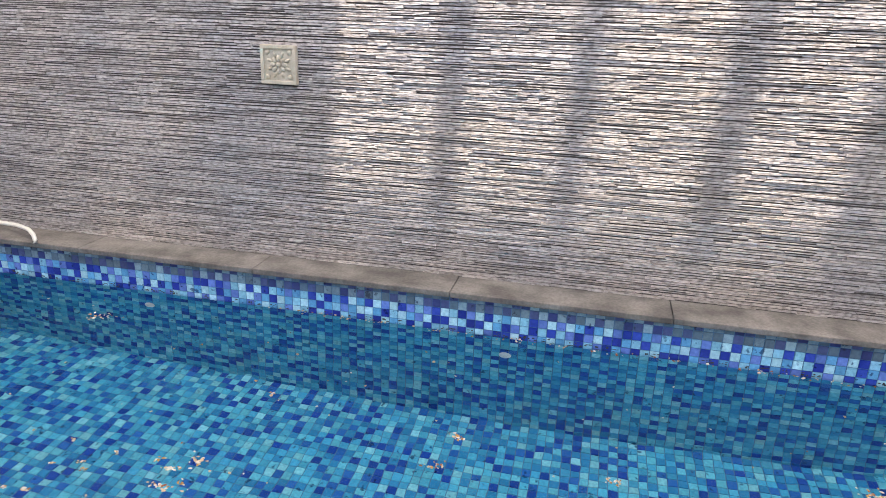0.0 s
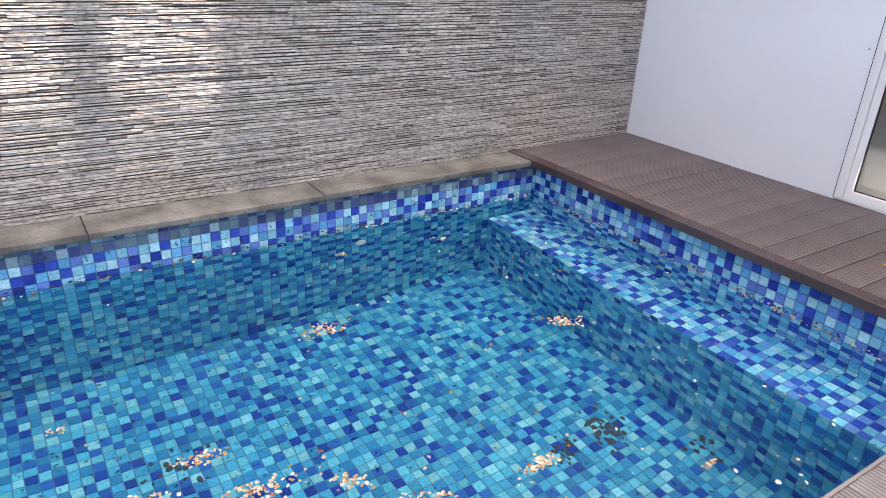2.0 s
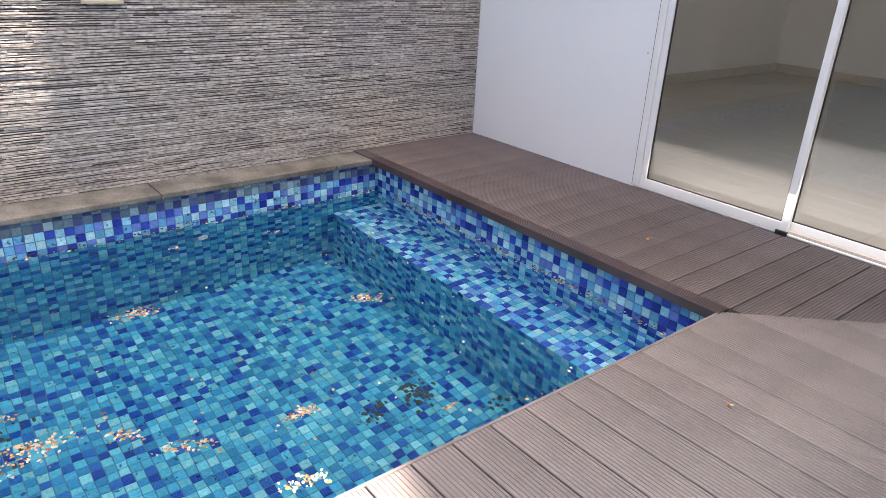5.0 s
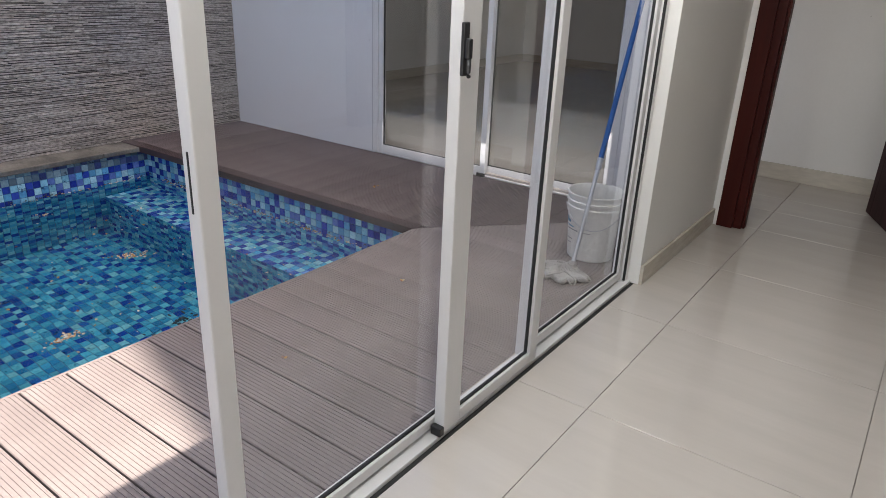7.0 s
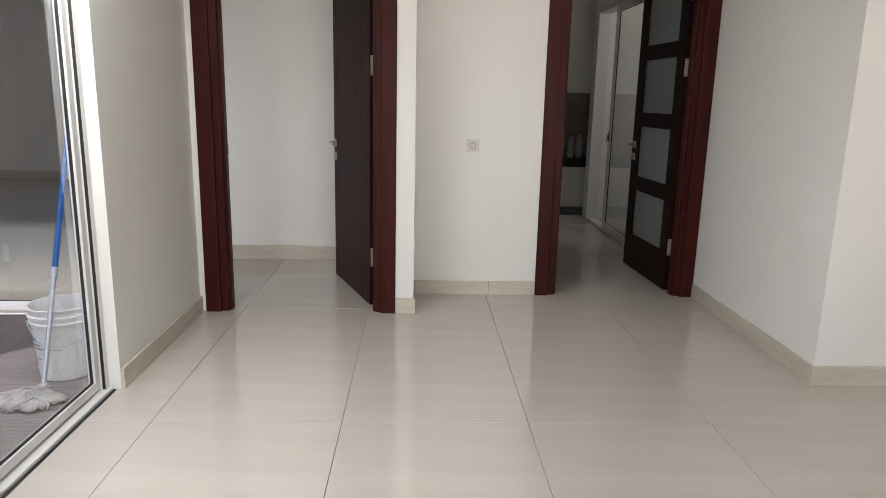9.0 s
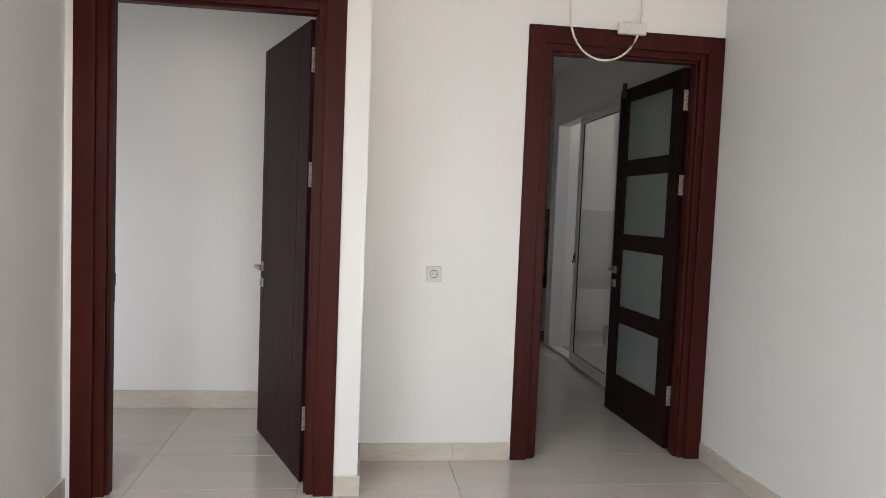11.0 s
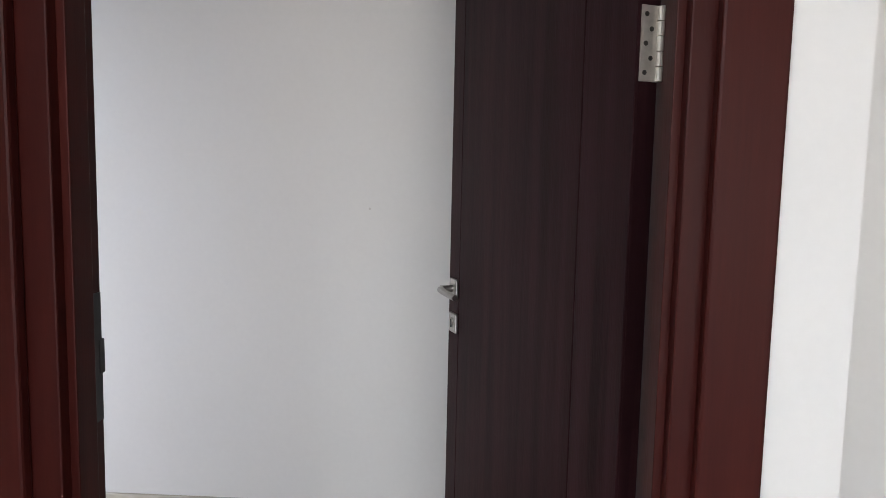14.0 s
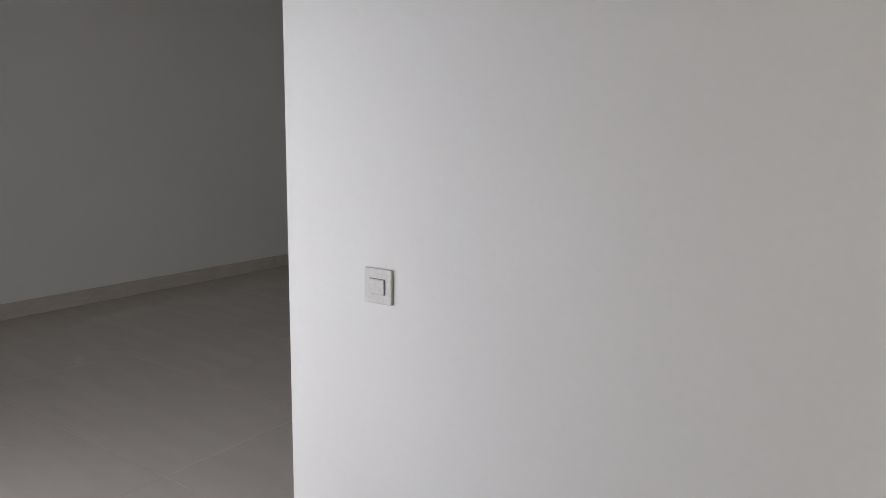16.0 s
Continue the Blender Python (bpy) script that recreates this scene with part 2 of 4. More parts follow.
def cladding_material(name, island):
    m, n, l, b = material(name, 0.85)
    g = n.new("ShaderNodeNewGeometry" if island else "ShaderNodeObjectInfo")
    r = ramp(n, [(0.0, (0.29, 0.260, 0.235)), (0.2, (0.42, 0.378, 0.343)), (0.5, (0.48, 0.434, 0.396)), (0.75, (0.45, 0.406, 0.370)), (1.0, (0.56, 0.510, 0.468))])
    l.new(g.outputs["Random Per Island" if island else "Random"], r.inputs[0])
    t, big = noise_tex(n, l, 75, 7, (1, 0.40, 1)), noise_tex(n, l, 1.1, 3)
    s = ramp(n, [(0.35, (0.54, 0.525, 0.515)), (0.49, (0.96, 0.955, 0.95)), (0.64, (1.20, 1.20, 1.20))])
    l.new(t.outputs["Fac"], s.inputs[0])
    s2 = ramp(n, [(0.35, (0.85, 0.87, 0.92)), (0.65, (1.06, 1.03, 1.0))])
    l.new(big.outputs["Fac"], s2.inputs[0])
    col = mix(n, l, mix(n, l, r.outputs[0], s.outputs[0], 1.0, "MULTIPLY"), s2.outputs[0], 1.0, "MULTIPLY")
    l.new(col, b.inputs["Base Color"])
    bump(n, l, b, t.outputs["Fac"], 0.9, 0.0065)
    return m


CLADDING = cladding_material("split_face_stone", True)
CLADDING_ONE = cladding_material("split_face_stone_piece", False)
# wall backing coloured dark for the deep shade between the stone strips
GAP_BACKING = mottled("dark_gap_backing", (0.055, 0.048, 0.044), (0.09, 0.08, 0.073), 0.95, 5, 60)


def leaf_material():
    m, n, l, b = material("fallen_leaf", 0.7)
    g = n.new("ShaderNodeNewGeometry")
    r = ramp(n, [(0.0, (0.62, 0.47, 0.29)), (0.35, (0.72, 0.65, 0.52)), (0.55, (0.52, 0.28, 0.09)), (0.78, (0.76, 0.70, 0.58)), (0.92, (0.36, 0.12, 0.05))], "CONSTANT")
    l.new(g.outputs["Random Per Island"], r.inputs[0])
    t = noise_tex(n, l, 60, 2)
    s = ramp(n, [(0.3, (0.75, 0.75, 0.75)), (0.7, (1.1, 1.1, 1.1))])
    l.new(t.outputs["Fac"], s.inputs[0])
    l.new(mix(n, l, r.outputs[0], s.outputs[0], 1.0, "MULTIPLY"), b.inputs["Base Color"])
    return m


LEAF = leaf_material()

# ---------------- mesh helpers ----------------
def box(bm, x0, x1, y0, y1, z0, z1, bevel=0.0, m=None):
    r = bmesh.ops.create_cube(bm, size=1.0)
    t = Matrix.LocRotScale(((x0 + x1) / 2, (y0 + y1) / 2, (z0 + z1) / 2), None, (abs(x1 - x0), abs(y1 - y0), abs(z1 - z0)))
    bmesh.ops.transform(bm, matrix=(m @ t) if m else t, verts=r["verts"])
    if bevel:
        edges = list({e for v in r["verts"] for e in v.link_edges})
        bmesh.ops.bevel(bm, geom=edges, offset=bevel, segments=2, affect="EDGES", profile=0.5)
    return bm


def tube(bm, pts, radius, seg=10, cap=True):
    """A round tube through the points."""
    pts = [Vector(p) for p in pts]
    rings = []
    for i, p in enumerate(pts):
        d = (pts[min(i + 1, len(pts) - 1)] - pts[max(i - 1, 0)]).normalized()
        side = d.orthogonal().normalized() if abs(d.z) > 0.9 else d.cross(Vector((0, 0, 1))).normalized()
        up = side.cross(d)
        r = radius[i] if isinstance(radius, (list, tuple)) else radius
        rings.append([bm.verts.new(p + r * (math.cos(a) * side + math.sin(a) * up)) for a in [2 * math.pi * k / seg for k in range(seg)]])
    for a, b in zip(rings, rings[1:]):
        for k in range(seg):
            bm.faces.new((a[k], a[(k + 1) % seg], b[(k + 1) % seg], b[k]))
    if cap:
        bm.faces.new(rings[0][::-1])
        bm.faces.new(rings[-1])
    return bm


def lathe(bm, profile, seg=32, m=None):
    rings = []
    for r, z in profile:
        ring = []
        for k in range(seg):
            a = 2 * math.pi * k / seg
            v = Vector((r * math.cos(a), r * math.sin(a), z))
            ring.append(bm.verts.new(m @ v if m else v))
        rings.append(ring)
    for a, b in zip(rings, rings[1:]):
        for k in range(seg):
            bm.faces.new((a[k], a[(k + 1) % seg], b[(k + 1) % seg], b[k]))
    bm.faces.new(rings[0][::-1])
    bm.faces.new(rings[-1])
    return bm


def mesh_of(name, bm, mat, smooth=False):
    bmesh.ops.recalc_face_normals(bm, faces=bm.faces[:])
    me = bpy.data.meshes.new(name)
    bm.to_mesh(me)
    bm.free()
    me.materials.append(mat)
    if smooth:
        me.shade_smooth()
    return me


def part(name, bm, mat, parent, label="", smooth=False):
    ob = new(name, mesh_of(name, bm, mat, smooth))
    ob.parent = parent
    return tagged(ob, label) if label else ob


def thing(name, label, category, at=(0, 0, 0), rz=0.0, group="", kind=""):
    ob = new(name)
    ob.matrix_basis = pose(*at, 0, 0, rz)
    ob.empty_display_size = 0.1
    return tagged(ob, label, category, group, kind)


def solid(name, bm, mat, label, category, kind="", smooth=False):
    return tagged(new(name, mesh_of(name, bm, mat, smooth)), label, category, kind=kind)


def piece(name, me, parent, m):
    ob = new(name, me)
    ob.parent = parent
    ob.matrix_basis = m
    return ob


def wall(name, boxes, mat=None, label="smooth white painted wall"):
    bm = bmesh.new()
    for b in boxes:
        box(bm, *b)
    return solid(name, bm, mat or PAINT, label, "wall", "structure")


def boxes_mesh(name, boxes, mats, colours=()):
    """Many small open-backed blocks as one mesh. Each: centre, half sizes along u, v, and depth along n."""
    verts, faces = [], []
    for c, u, v, n in boxes:
        i = len(verts)
        verts += [c - u - v, c + u - v, c + u + v, c - u + v]
        p, q = u * (1 - min(0.05, 0.0012 / u.length)), v * (1 - min(0.08, 0.0012 / v.length))
        w = [c - p - q + n, c + p - q + n, c + p + q + n, c - p + q + n]
        verts += w
        faces += [(i + 4, i + 5, i + 6, i + 7), (i, i + 1, i + 5, i + 4), (i + 1, i + 2, i + 6, i + 5), (i + 2, i + 3, i + 7, i + 6), (i + 3, i, i + 4, i + 7)]
    me = bpy.data.meshes.new(name)
    me.from_pydata([tuple(p) for p in verts], [], faces)
    for mat in mats if isinstance(mats, list) else [mats]:
        me.materials.append(mat)
    if colours:
        me.polygons.foreach_set("material_index", [c for c in colours for _ in range(5)])
    return me


# ---------------- plan ----------------
DECK = -0.04
STONE_X = -5.57      # face of the stone clad wall
BED_Y = 1.50         # bedroom wall on the courtyard
POOL_X0, POOL_X1, POOL_Y0, POOL_Y1 = -5.325, -2.43, -7.3, 0.34
WATER_Z, BOTTOM_Z, BENCH_Z, BENCH_Y = -0.30, -1.40, -0.62, -0.06
D1_Y, D2_Y, RIGHT_X, CORNER_Y = 1.51, 1.965, 2.29, 0.426
VEST_Y, VEST_X = 2.95, -2.19
TOP = 2.85

ground = bmesh.new()
bmesh.ops.create_grid(ground, x_segments=1, y_segments=1, size=400, matrix=Matrix.Translation((0, 0, -1.75)))
solid("ground", ground, ROOF, "plain ground under and around the house", "ground", "structure")

# living room, bedroom and kitchen walls
wall("wall_glazing", [(-1.20, -1.058, 0.32, BED_Y + 0.02, 0, TOP), (-1.20, -1.058, -2.76, 0.32, 2.36, TOP), (-1.20, -1.058, -6.3, -2.76, 0, TOP)], label="white painted wall around the glass sliding doors")
wall("wall_bedroom_door", [(-1.058, -1.022, D1_Y, D1_Y + 0.15, 0, TOP), (-1.022, 0.175, D1_Y, D1_Y + 0.15, 2.40, TOP), (0.175, 0.29, D1_Y, VEST_Y + 0.1, 0, TOP)])
wall("wall_kitchen_door", [(0.29, 1.15, D2_Y, D2_Y + 0.14, 0, TOP), (1.15, RIGHT_X, D2_Y, D2_Y + 0.14, 2.40, TOP)])
wall("wall_right", [(RIGHT_X, RIGHT_X + 0.15, CORNER_Y, 3.40, 0, TOP), (RIGHT_X + 0.15, 6.2, CORNER_Y, CORNER_Y + 0.15, 0, TOP)])
wall("wall_room_end", [(6.05, 6.2, -6.3, CORNER_Y, 0, TOP)])
# unseen wall; its opening is added for the front fill lamp
wall("wall_room_front", [(-1.2, -0.75, -6.3, -6.15, 0, TOP), (4.0, 6.2, -6.3, -6.15, 0, TOP), (-0.75, 4.0, -6.3, -6.15, 0, 0.2), (-0.75, 4.0, -6.3, -6.15, 2.45, TOP)])
wall("wall_vestibule", [(VEST_X, 0.175, VEST_Y, VEST_Y + 0.12, 0, TOP), (VEST_X, VEST_X + 0.12, VEST_Y + 0.12, 8.1, 0, TOP)])
wall("wall_bedroom_left", [(-6.6, -6.22, BED_Y + 0.15, 8.2, 0, TOP)])
wall("wall_bedroom_back", [(-6.6, 1.0, 8.05, 8.2, 0, TOP)])
wall("wall_bedroom_court", [(-6.6, -3.845, BED_Y, BED_Y + 0.15, DECK - 0.1, TOP), (-3.845, -1.72, BED_Y, BED_Y + 0.15, 2.36, TOP), (-1.72, -1.20, BED_Y, BED_Y + 0.15, DECK - 0.1, TOP)],
     PAINT_OUT, "pale grey painted outside wall above the deck")
wall("wall_kitchen", [(0.85, 1.0, D2_Y + 0.14, 8.1, 0, TOP), (RIGHT_X, RIGHT_X + 0.15, 3.40, 5.2, 2.36, TOP), (2.75, 2.9, 5.35, 6.6, 0, TOP), (RIGHT_X, 2.9, 5.2, 5.35, 0, TOP), (1.0, 4.2, 6.6, 6.75, 0, TOP)])
# unseen walls; the high opening is added to let daylight in
wall("wall_utility", [(4.05, 4.2, 0.6, 3.2, 0, TOP), (4.05, 4.2, 5.4, 6.75, 0, TOP), (4.05, 4.2, 3.2, 5.4, 2.3, TOP), (4.05, 4.2, 3.2, 5.4, 0, 1.9)])

ceil = bmesh.new()
box(ceil, -1.20, 6.2, -6.3, 2.1, TOP, TOP + 0.15)
box(ceil, -6.6, 4.2, 2.1, 8.2, TOP, TOP + 0.15)
box(ceil, -6.6, -1.20, BED_Y, 2.1, TOP, TOP + 0.15)
solid("ceiling", ceil, CEILING, "flat white painted ceiling", "ceiling", "structure")
sub = bmesh.new()
box(sub, -1.20, 6.2, -6.3, 8.2, -0.20, -0.012)
box(sub, -6.6, -1.20, BED_Y + 0.02, 8.2, -0.20, -0.012)
floor = solid("floor", sub, GROUT, "polished cream porcelain tile floor with dark joints", "floor", "structure")


def skirting(name, boxes):
    bm = bmesh.new()
    for b in boxes:
        box(bm, *b, bevel=0.002)
    return solid(name, bm, SKIRTING, "low cream porcelain tile skirting", "baseboard", "structure")


S = 0.012
skirting("baseboard", [(-1.058, -1.0415, 0.323, D1_Y, 0, 0.10)])
skirting("baseboard", [(0.18, 0.29 + S, D1_Y - S, D1_Y, 0, 0.10), (0.29, 0.29 + S, D1_Y, D2_Y, 0, 0.10)])
skirting("baseboard", [(0.302, 0.817, D2_Y - S, D2_Y, 0, 0.10), (0.819, 1.14, D2_Y - S, D2_Y, 0, 0.10)])
skirting("baseboard", [(RIGHT_X - S, RIGHT_X, CORNER_Y - S, 1.95, 0, 0.10)])
skirting("baseboard", [(RIGHT_X, 6.05, CORNER_Y - S, CORNER_Y, 0, 0.10)])
skirting("baseboard", [(VEST_X, 0.175, VEST_Y - S, VEST_Y, 0, 0.12)])
skirting("baseboard", [(-6.22, -6.22 + S, BED_Y + 0.15, 8.05, 0, 0.12)])
skirting("baseboard", [(-6.20, VEST_X, 8.05 - S, 8.05, 0, 0.12)])
skirting("baseboard", [(1.0, 1.0 + S, 2.12, 5.4, 0, 0.10)])

# ---------------- doors ----------------
def lever(parent, m, way=-1, lock=True):
    """A lever on a square rose, with a square lock plate below it. Local x runs along the leaf, y out of its face."""
    bm = bmesh.new()
    box(bm, -0.027, 0.027, 0, 0.010, -0.027, 0.027, 0.003, m)
    tube(bm, [m @ Vector(p) for p in ((0, 0.008, 0), (0, 0.045, 0))], 0.010, 12)
    tube(bm, [m @ Vector(p) for p in ((0, 0.030, 0), (0.003 * way, 0.043, 0), (0.014 * way, 0.050, 0), (0.045 * way, 0.052, -0.001), (0.085 * way, 0.050, -0.003), (0.118 * way, 0.045, -0.006))], [0.0095, 0.0095, 0.0095, 0.009, 0.009, 0.0085], 12)
    part("handle", bm, CHROME, parent, "satin nickel lever handle")
    if lock:
        bm = bmesh.new()
        box(bm, -0.027, 0.027, 0, 0.010, -0.124, -0.070, 0.003, m)
        tube(bm, [m @ Vector(p) for p in ((0, 0.009, -0.092), (0, 0.013, -0.092))], 0.011, 12)
        part("lock_plate", bm, CHROME, parent, "square satin nickel lock plate")
        bm = bmesh.new()
        box(bm, -0.002, 0.002, 0.011, 0.0145, -0.109, -0.087, 0, m)
        part("keyhole", bm, BLACK_PLASTIC, parent)


def hinge(parent, m, z):
    """A butt hinge let into the edge of a leaf. Local x runs across the edge, y out of it."""
    t = m @ Matrix.Translation((0, 0, z))
    bm = bmesh.new()
    box(bm, -0.019, 0.015, -0.001, 0.002, -0.060, 0.060, 0, t)
    h = part("hinge", bm, HINGE_STEEL, parent, "steel butt hinge with five screws")
    for k in range(5):
        bm = bmesh.new()
        a = -0.060 + 0.024 * k
        tube(bm, [t @ Vector((-0.020, 0.005, a + 0.0008)), t @ Vector((-0.020, 0.005, a + 0.0232))], 0.0068, 12)
        part("knuckle", bm, HINGE_STEEL, h)
        bm = bmesh.new()
        x, zz = (0.006, -0.004)[k % 2], -0.046 + 0.023 * k
        tube(bm, [t @ Vector((x, 0.0015, zz)), t @ Vector((x, 0.0028, zz))], 0.0042, 8)
        part("screw", bm, SCREW, h)


def door_frame(parent, x0, x1, front, depth, top, w=0.13):
    """Timber lining with stop and a moulded casing: outer edges x0 and x1."""
    for name, a, b in (("jamb", x0, x0 + w + 0.012), ("jamb", x1 - w, x1)):
        bm = bmesh.new()
        inner = 1 if a == x0 else -1
        box(bm, a, b, front + 0.012, front + depth, 0, top, 0.003)
        lo, hi = (a, a + 0.095) if inner > 0 else (b - 0.095, b)
        box(bm, lo, hi, front - 0.012, front + 0.0125, 0, top, 0.005)
        e = b if inner > 0 else a
        box(bm, e - 0.001 * inner, e + 0.014 * inner, front + 0.035, front + 0.090, 0, top - w, 0.002)
        part(name, bm, MAHOGANY, parent, "red-brown stained moulded door jamb")
    bm = bmesh.new()
    box(bm, x0 + w + 0.012, x1 - w, front + 0.012, front + depth, top - w, top, 0.003)
    box(bm, x0 + 0.001, x1 - 0.001, front - 0.011, front + 0.0125, top - 0.095, top + 0.002, 0.005)
    box(bm, x0 + w + 0.012, x1 - w, front + 0.035, front + 0.090, top - w - 0.014, top - w, 0.002)
    part("head", bm, MAHOGANY, parent, "red-brown stained door head")


def swing(hx, hy, ex, ey):
    """The pose of a leaf: origin at the hinge line, x towards the free edge."""
    return Matrix.Translation((hx, hy, 0)) @ Matrix.Rotation(math.atan2(ey - hy, ex - hx), 4, "Z")


def flush_door(name):
    d = thing(name, "dark brown flush door with vertical grooves, standing open in a red-brown frame", "door", kind="structure")
    door_frame(d, -1.022, 0.175, D1_Y, 0.135, 2.43)
    bm = bmesh.new()
    box(bm, 0.046, 0.172, D1_Y + 0.1352, D1_Y + 0.195, 0, 2.43, 0.004)
    part("rear_casing", bm, MAHOGANY, d, "red-brown stained casing behind the hinges")
    m = swing(0.022, 1.668, -0.298, 2.479)
    w, th = 0.872, 0.042
    bm = bmesh.new()
    box(bm, 0.001, w, -0.016, 0.016, 0.008, 2.29, 0, m)
    cuts = [0.0, 0.165, 0.79, w]
    for a, b in zip(cuts, cuts[1:]):
        box(bm, a + 0.0015, b - 0.0015, -th / 2, th / 2, 0.008, 2.292, 0.0015, m)
    leaf = part("leaf", bm, DOOR_WOOD, d, "dark brown grained door leaf with vertical grooves")
    lever(leaf, m @ Matrix.Translation((w - 0.055, th / 2, 1.02)))
    lever(leaf, m @ Matrix.Translation((w - 0.055, -th / 2, 1.02)) @ Matrix.Rotation(math.pi, 4, "Z"), 1)
    bm = bmesh.new()
    box(bm, w - 0.001, w + 0.002, -0.011, 0.011, 0.86, 1.10, 0, m)
    part("lock_face", bm, CHROME, leaf, "steel lock face plate")
    for z in (0.33, 1.545, 2.10):
        hinge(leaf, m @ Matrix.Translation((0.001, 0, 0)) @ Matrix.Rotation(math.pi / 2, 4, "Z"), z)
    bm = bmesh.new()
    box(bm, -0.881, -0.8775, 1.61, 1.64, 0.90, 1.12)
    box(bm, -0.8815, -0.8765, 1.630, 1.648, 0.98, 1.04, 0.002)
    part("strike_plate", bm, BLACK_PLASTIC, d, "dark metal strike plate on the jamb")
    return d


def glazed_door(name):
    d = thing(name, "dark timber door with four frosted panes, standing open in a red-brown frame", "door", kind="structure")
    door_frame(d, 1.15, RIGHT_X - 0.002, D2_Y, 0.14, 2.43)
    m = swing(2.152, 2.110, 2.11, 2.985)
    w, th, top = 0.876, 0.042, 2.29
    z = [0.285, 0.655, 0.77, 1.17, 1.28, 1.68, 1.79, 2.195]
    bm = bmesh.new()
    for a, b in ((0.004, 0.135), (w - 0.13, w)):
        box(bm, a, b, -th / 2, th / 2, 0.008, top, 0.002, m)
    for a, b in ((0.008, z[0]), (z[1], z[2]), (z[3], z[4]), (z[5], z[6]), (z[7], top)):
        box(bm, 0.1345, w - 0.1295, -th / 2 + 0.001, th / 2 - 0.001, a, b, 0.002, m)
    leaf = part("leaf", bm, DARK_WOOD, d, "dark stained timber stiles and rails")
    for k in range(4):
        bm = bmesh.new()
        box(bm, 0.130, w - 0.125, -0.004, 0.004, z[2 * k] - 0.004, z[2 * k + 1] + 0.004, 0, m)
        part("pane", bm, FROSTED, leaf, "frosted glass pane")
    lever(leaf, m @ Matrix.Translation((w - 0.06, th / 2, 1.02)))
    lever(leaf, m @ Matrix.Translation((w - 0.06, -th / 2, 1.02)) @ Matrix.Rotation(math.pi, 4, "Z"), 1)
    bm = bmesh.new()
    box(bm, w - 0.10, w - 0.06, th / 2, th / 2 + 0.02, 2.23, 2.33, 0.003, m)
    part("bolt", bm, BLACK_PLASTIC, leaf, "black top bolt")
    for zz in (0.33, 1.60, 2.10):
        hinge(leaf, m @ Matrix.Translation((0.005, 0, 0)) @ Matrix.Rotation(math.pi / 2, 4, "Z"), zz)
    return d


flush_door("door_1")
glazed_door("door_2")

# ---------------- sliding glass doors ----------------
def glazed_panel(parent, name, axis, pos, a, b, z0, z1, stile=0.055, depth=0.038, bottom=0.075, far=None, label="white aluminium sliding door panel"):
    """A framed pane. axis 'y' runs along y at x = pos; axis 'x' runs along x at y = pos."""
    m = Matrix.Translation((pos, 0, 0)) @ Matrix.Rotation(math.pi / 2, 4, "Z") if axis == "y" else Matrix.Translation((0, pos, 0))
    bm = bmesh.new()
    h = depth / 2
    far = far or stile
    for s, e in ((a, a + stile), (b - far, b)):
        box(bm, s, e, -h, h, z0, z1, 0.004, m)
    box(bm, a + stile - 0.001, b - far + 0.001, -h + 0.001, h - 0.001, z0, z0 + bottom, 0.003, m)
    box(bm, a + stile - 0.001, b - far + 0.001, -h + 0.001, h - 0.001, z1 - 0.055, z1, 0.003, m)
    p = part(name, bm, ALU, parent, label)
    bm = bmesh.new()
    g = 0.005
    for s, e, lo, hi in ((a + stile, a + stile + g, z0 + bottom, z1 - 0.055), (b - far - g, b - far, z0 + bottom, z1 - 0.055),
                         (a + stile, b - far, z0 + bottom, z0 + bottom + g), (a + stile, b - far, z1 - 0.055 - g, z1 - 0.055)):
        box(bm, s, e, -0.008, 0.008, lo, hi, 0, m)
    part("gasket", bm, RUBBER, p, "black rubber gasket")
    bm = bmesh.new()
    box(bm, a + stile - 0.004, b - far + 0.004, -0.003, 0.003, z0 + bottom - 0.004, z1 - 0.051, 0, m)
    o = part("pane", bm, GLASS, p, "clear glass pane")
    o.visible_shadow = False
    return p


def latch(parent, m):
    bm = bmesh.new()
    box(bm, -0.016, 0.016, 0, 0.014, -0.085, 0.085, 0.003, m)
    box(bm, -0.012, 0.012, 0.013, 0.032, -0.03, 0.035, 0.004, m)
    tube(bm, [m @ Vector(p) for p in ((0.0, 0.025, -0.03), (0.012, 0.034, -0.05), (0.014, 0.034, -0.07), (0.002, 0.028, -0.085))], 0.006, 8)
    return part("latch", bm, BLACK_PLASTIC, parent, "black plastic sliding door latch")


living = thing("window_1", "white aluminium sliding glass doors, one panel slid open, onto the pool deck", "sliding door", kind="structure")
bm = bmesh.new()
box(bm, -1.175, -1.096, -2.745, 0.32, -0.035, 0.012, 0.003)
box(bm, -1.165, -1.155, -2.70, 0.30, 0.0115, 0.024)
part("track", bm, ALU, living, "white aluminium bottom track")
bm = bmesh.new()
box(bm, -1.0955, -1.080, -2.745, 0.32, -0.03, -0.002)
part("track_groove", bm, RUBBER, living, "black groove beside the bottom track")
bm = bmesh.new()
box(bm, -1.1215, -1.1105, 0.2715, 0.2785, 0.02, 2.30)
part("jamb_gasket", bm, RUBBER, living, "black gasket in the side jamb")
for y0, y1 in ((-2.76, -2.70), (0.275, 0.32)):
    bm = bmesh.new()
    box(bm, -1.175, -1.112, y0, y1, 0.0, 2.36, 0.004)
    part("jamb", bm, ALU, living)
bm = bmesh.new()
box(bm, -1.175, -1.088, -2.70, 0.275, 2.30, 2.36, 0.004)
part("head", bm, ALU, living)
pa = glazed_panel(living, "sliding_panel", "y", -1.150, -2.015, -1.120, 0.024, 2.30, 0.05, bottom=0.035)
bm = bmesh.new()
box(bm, -1.1535, -1.1480, -2.0165, -2.012, 0.94, 1.06, 0.001)
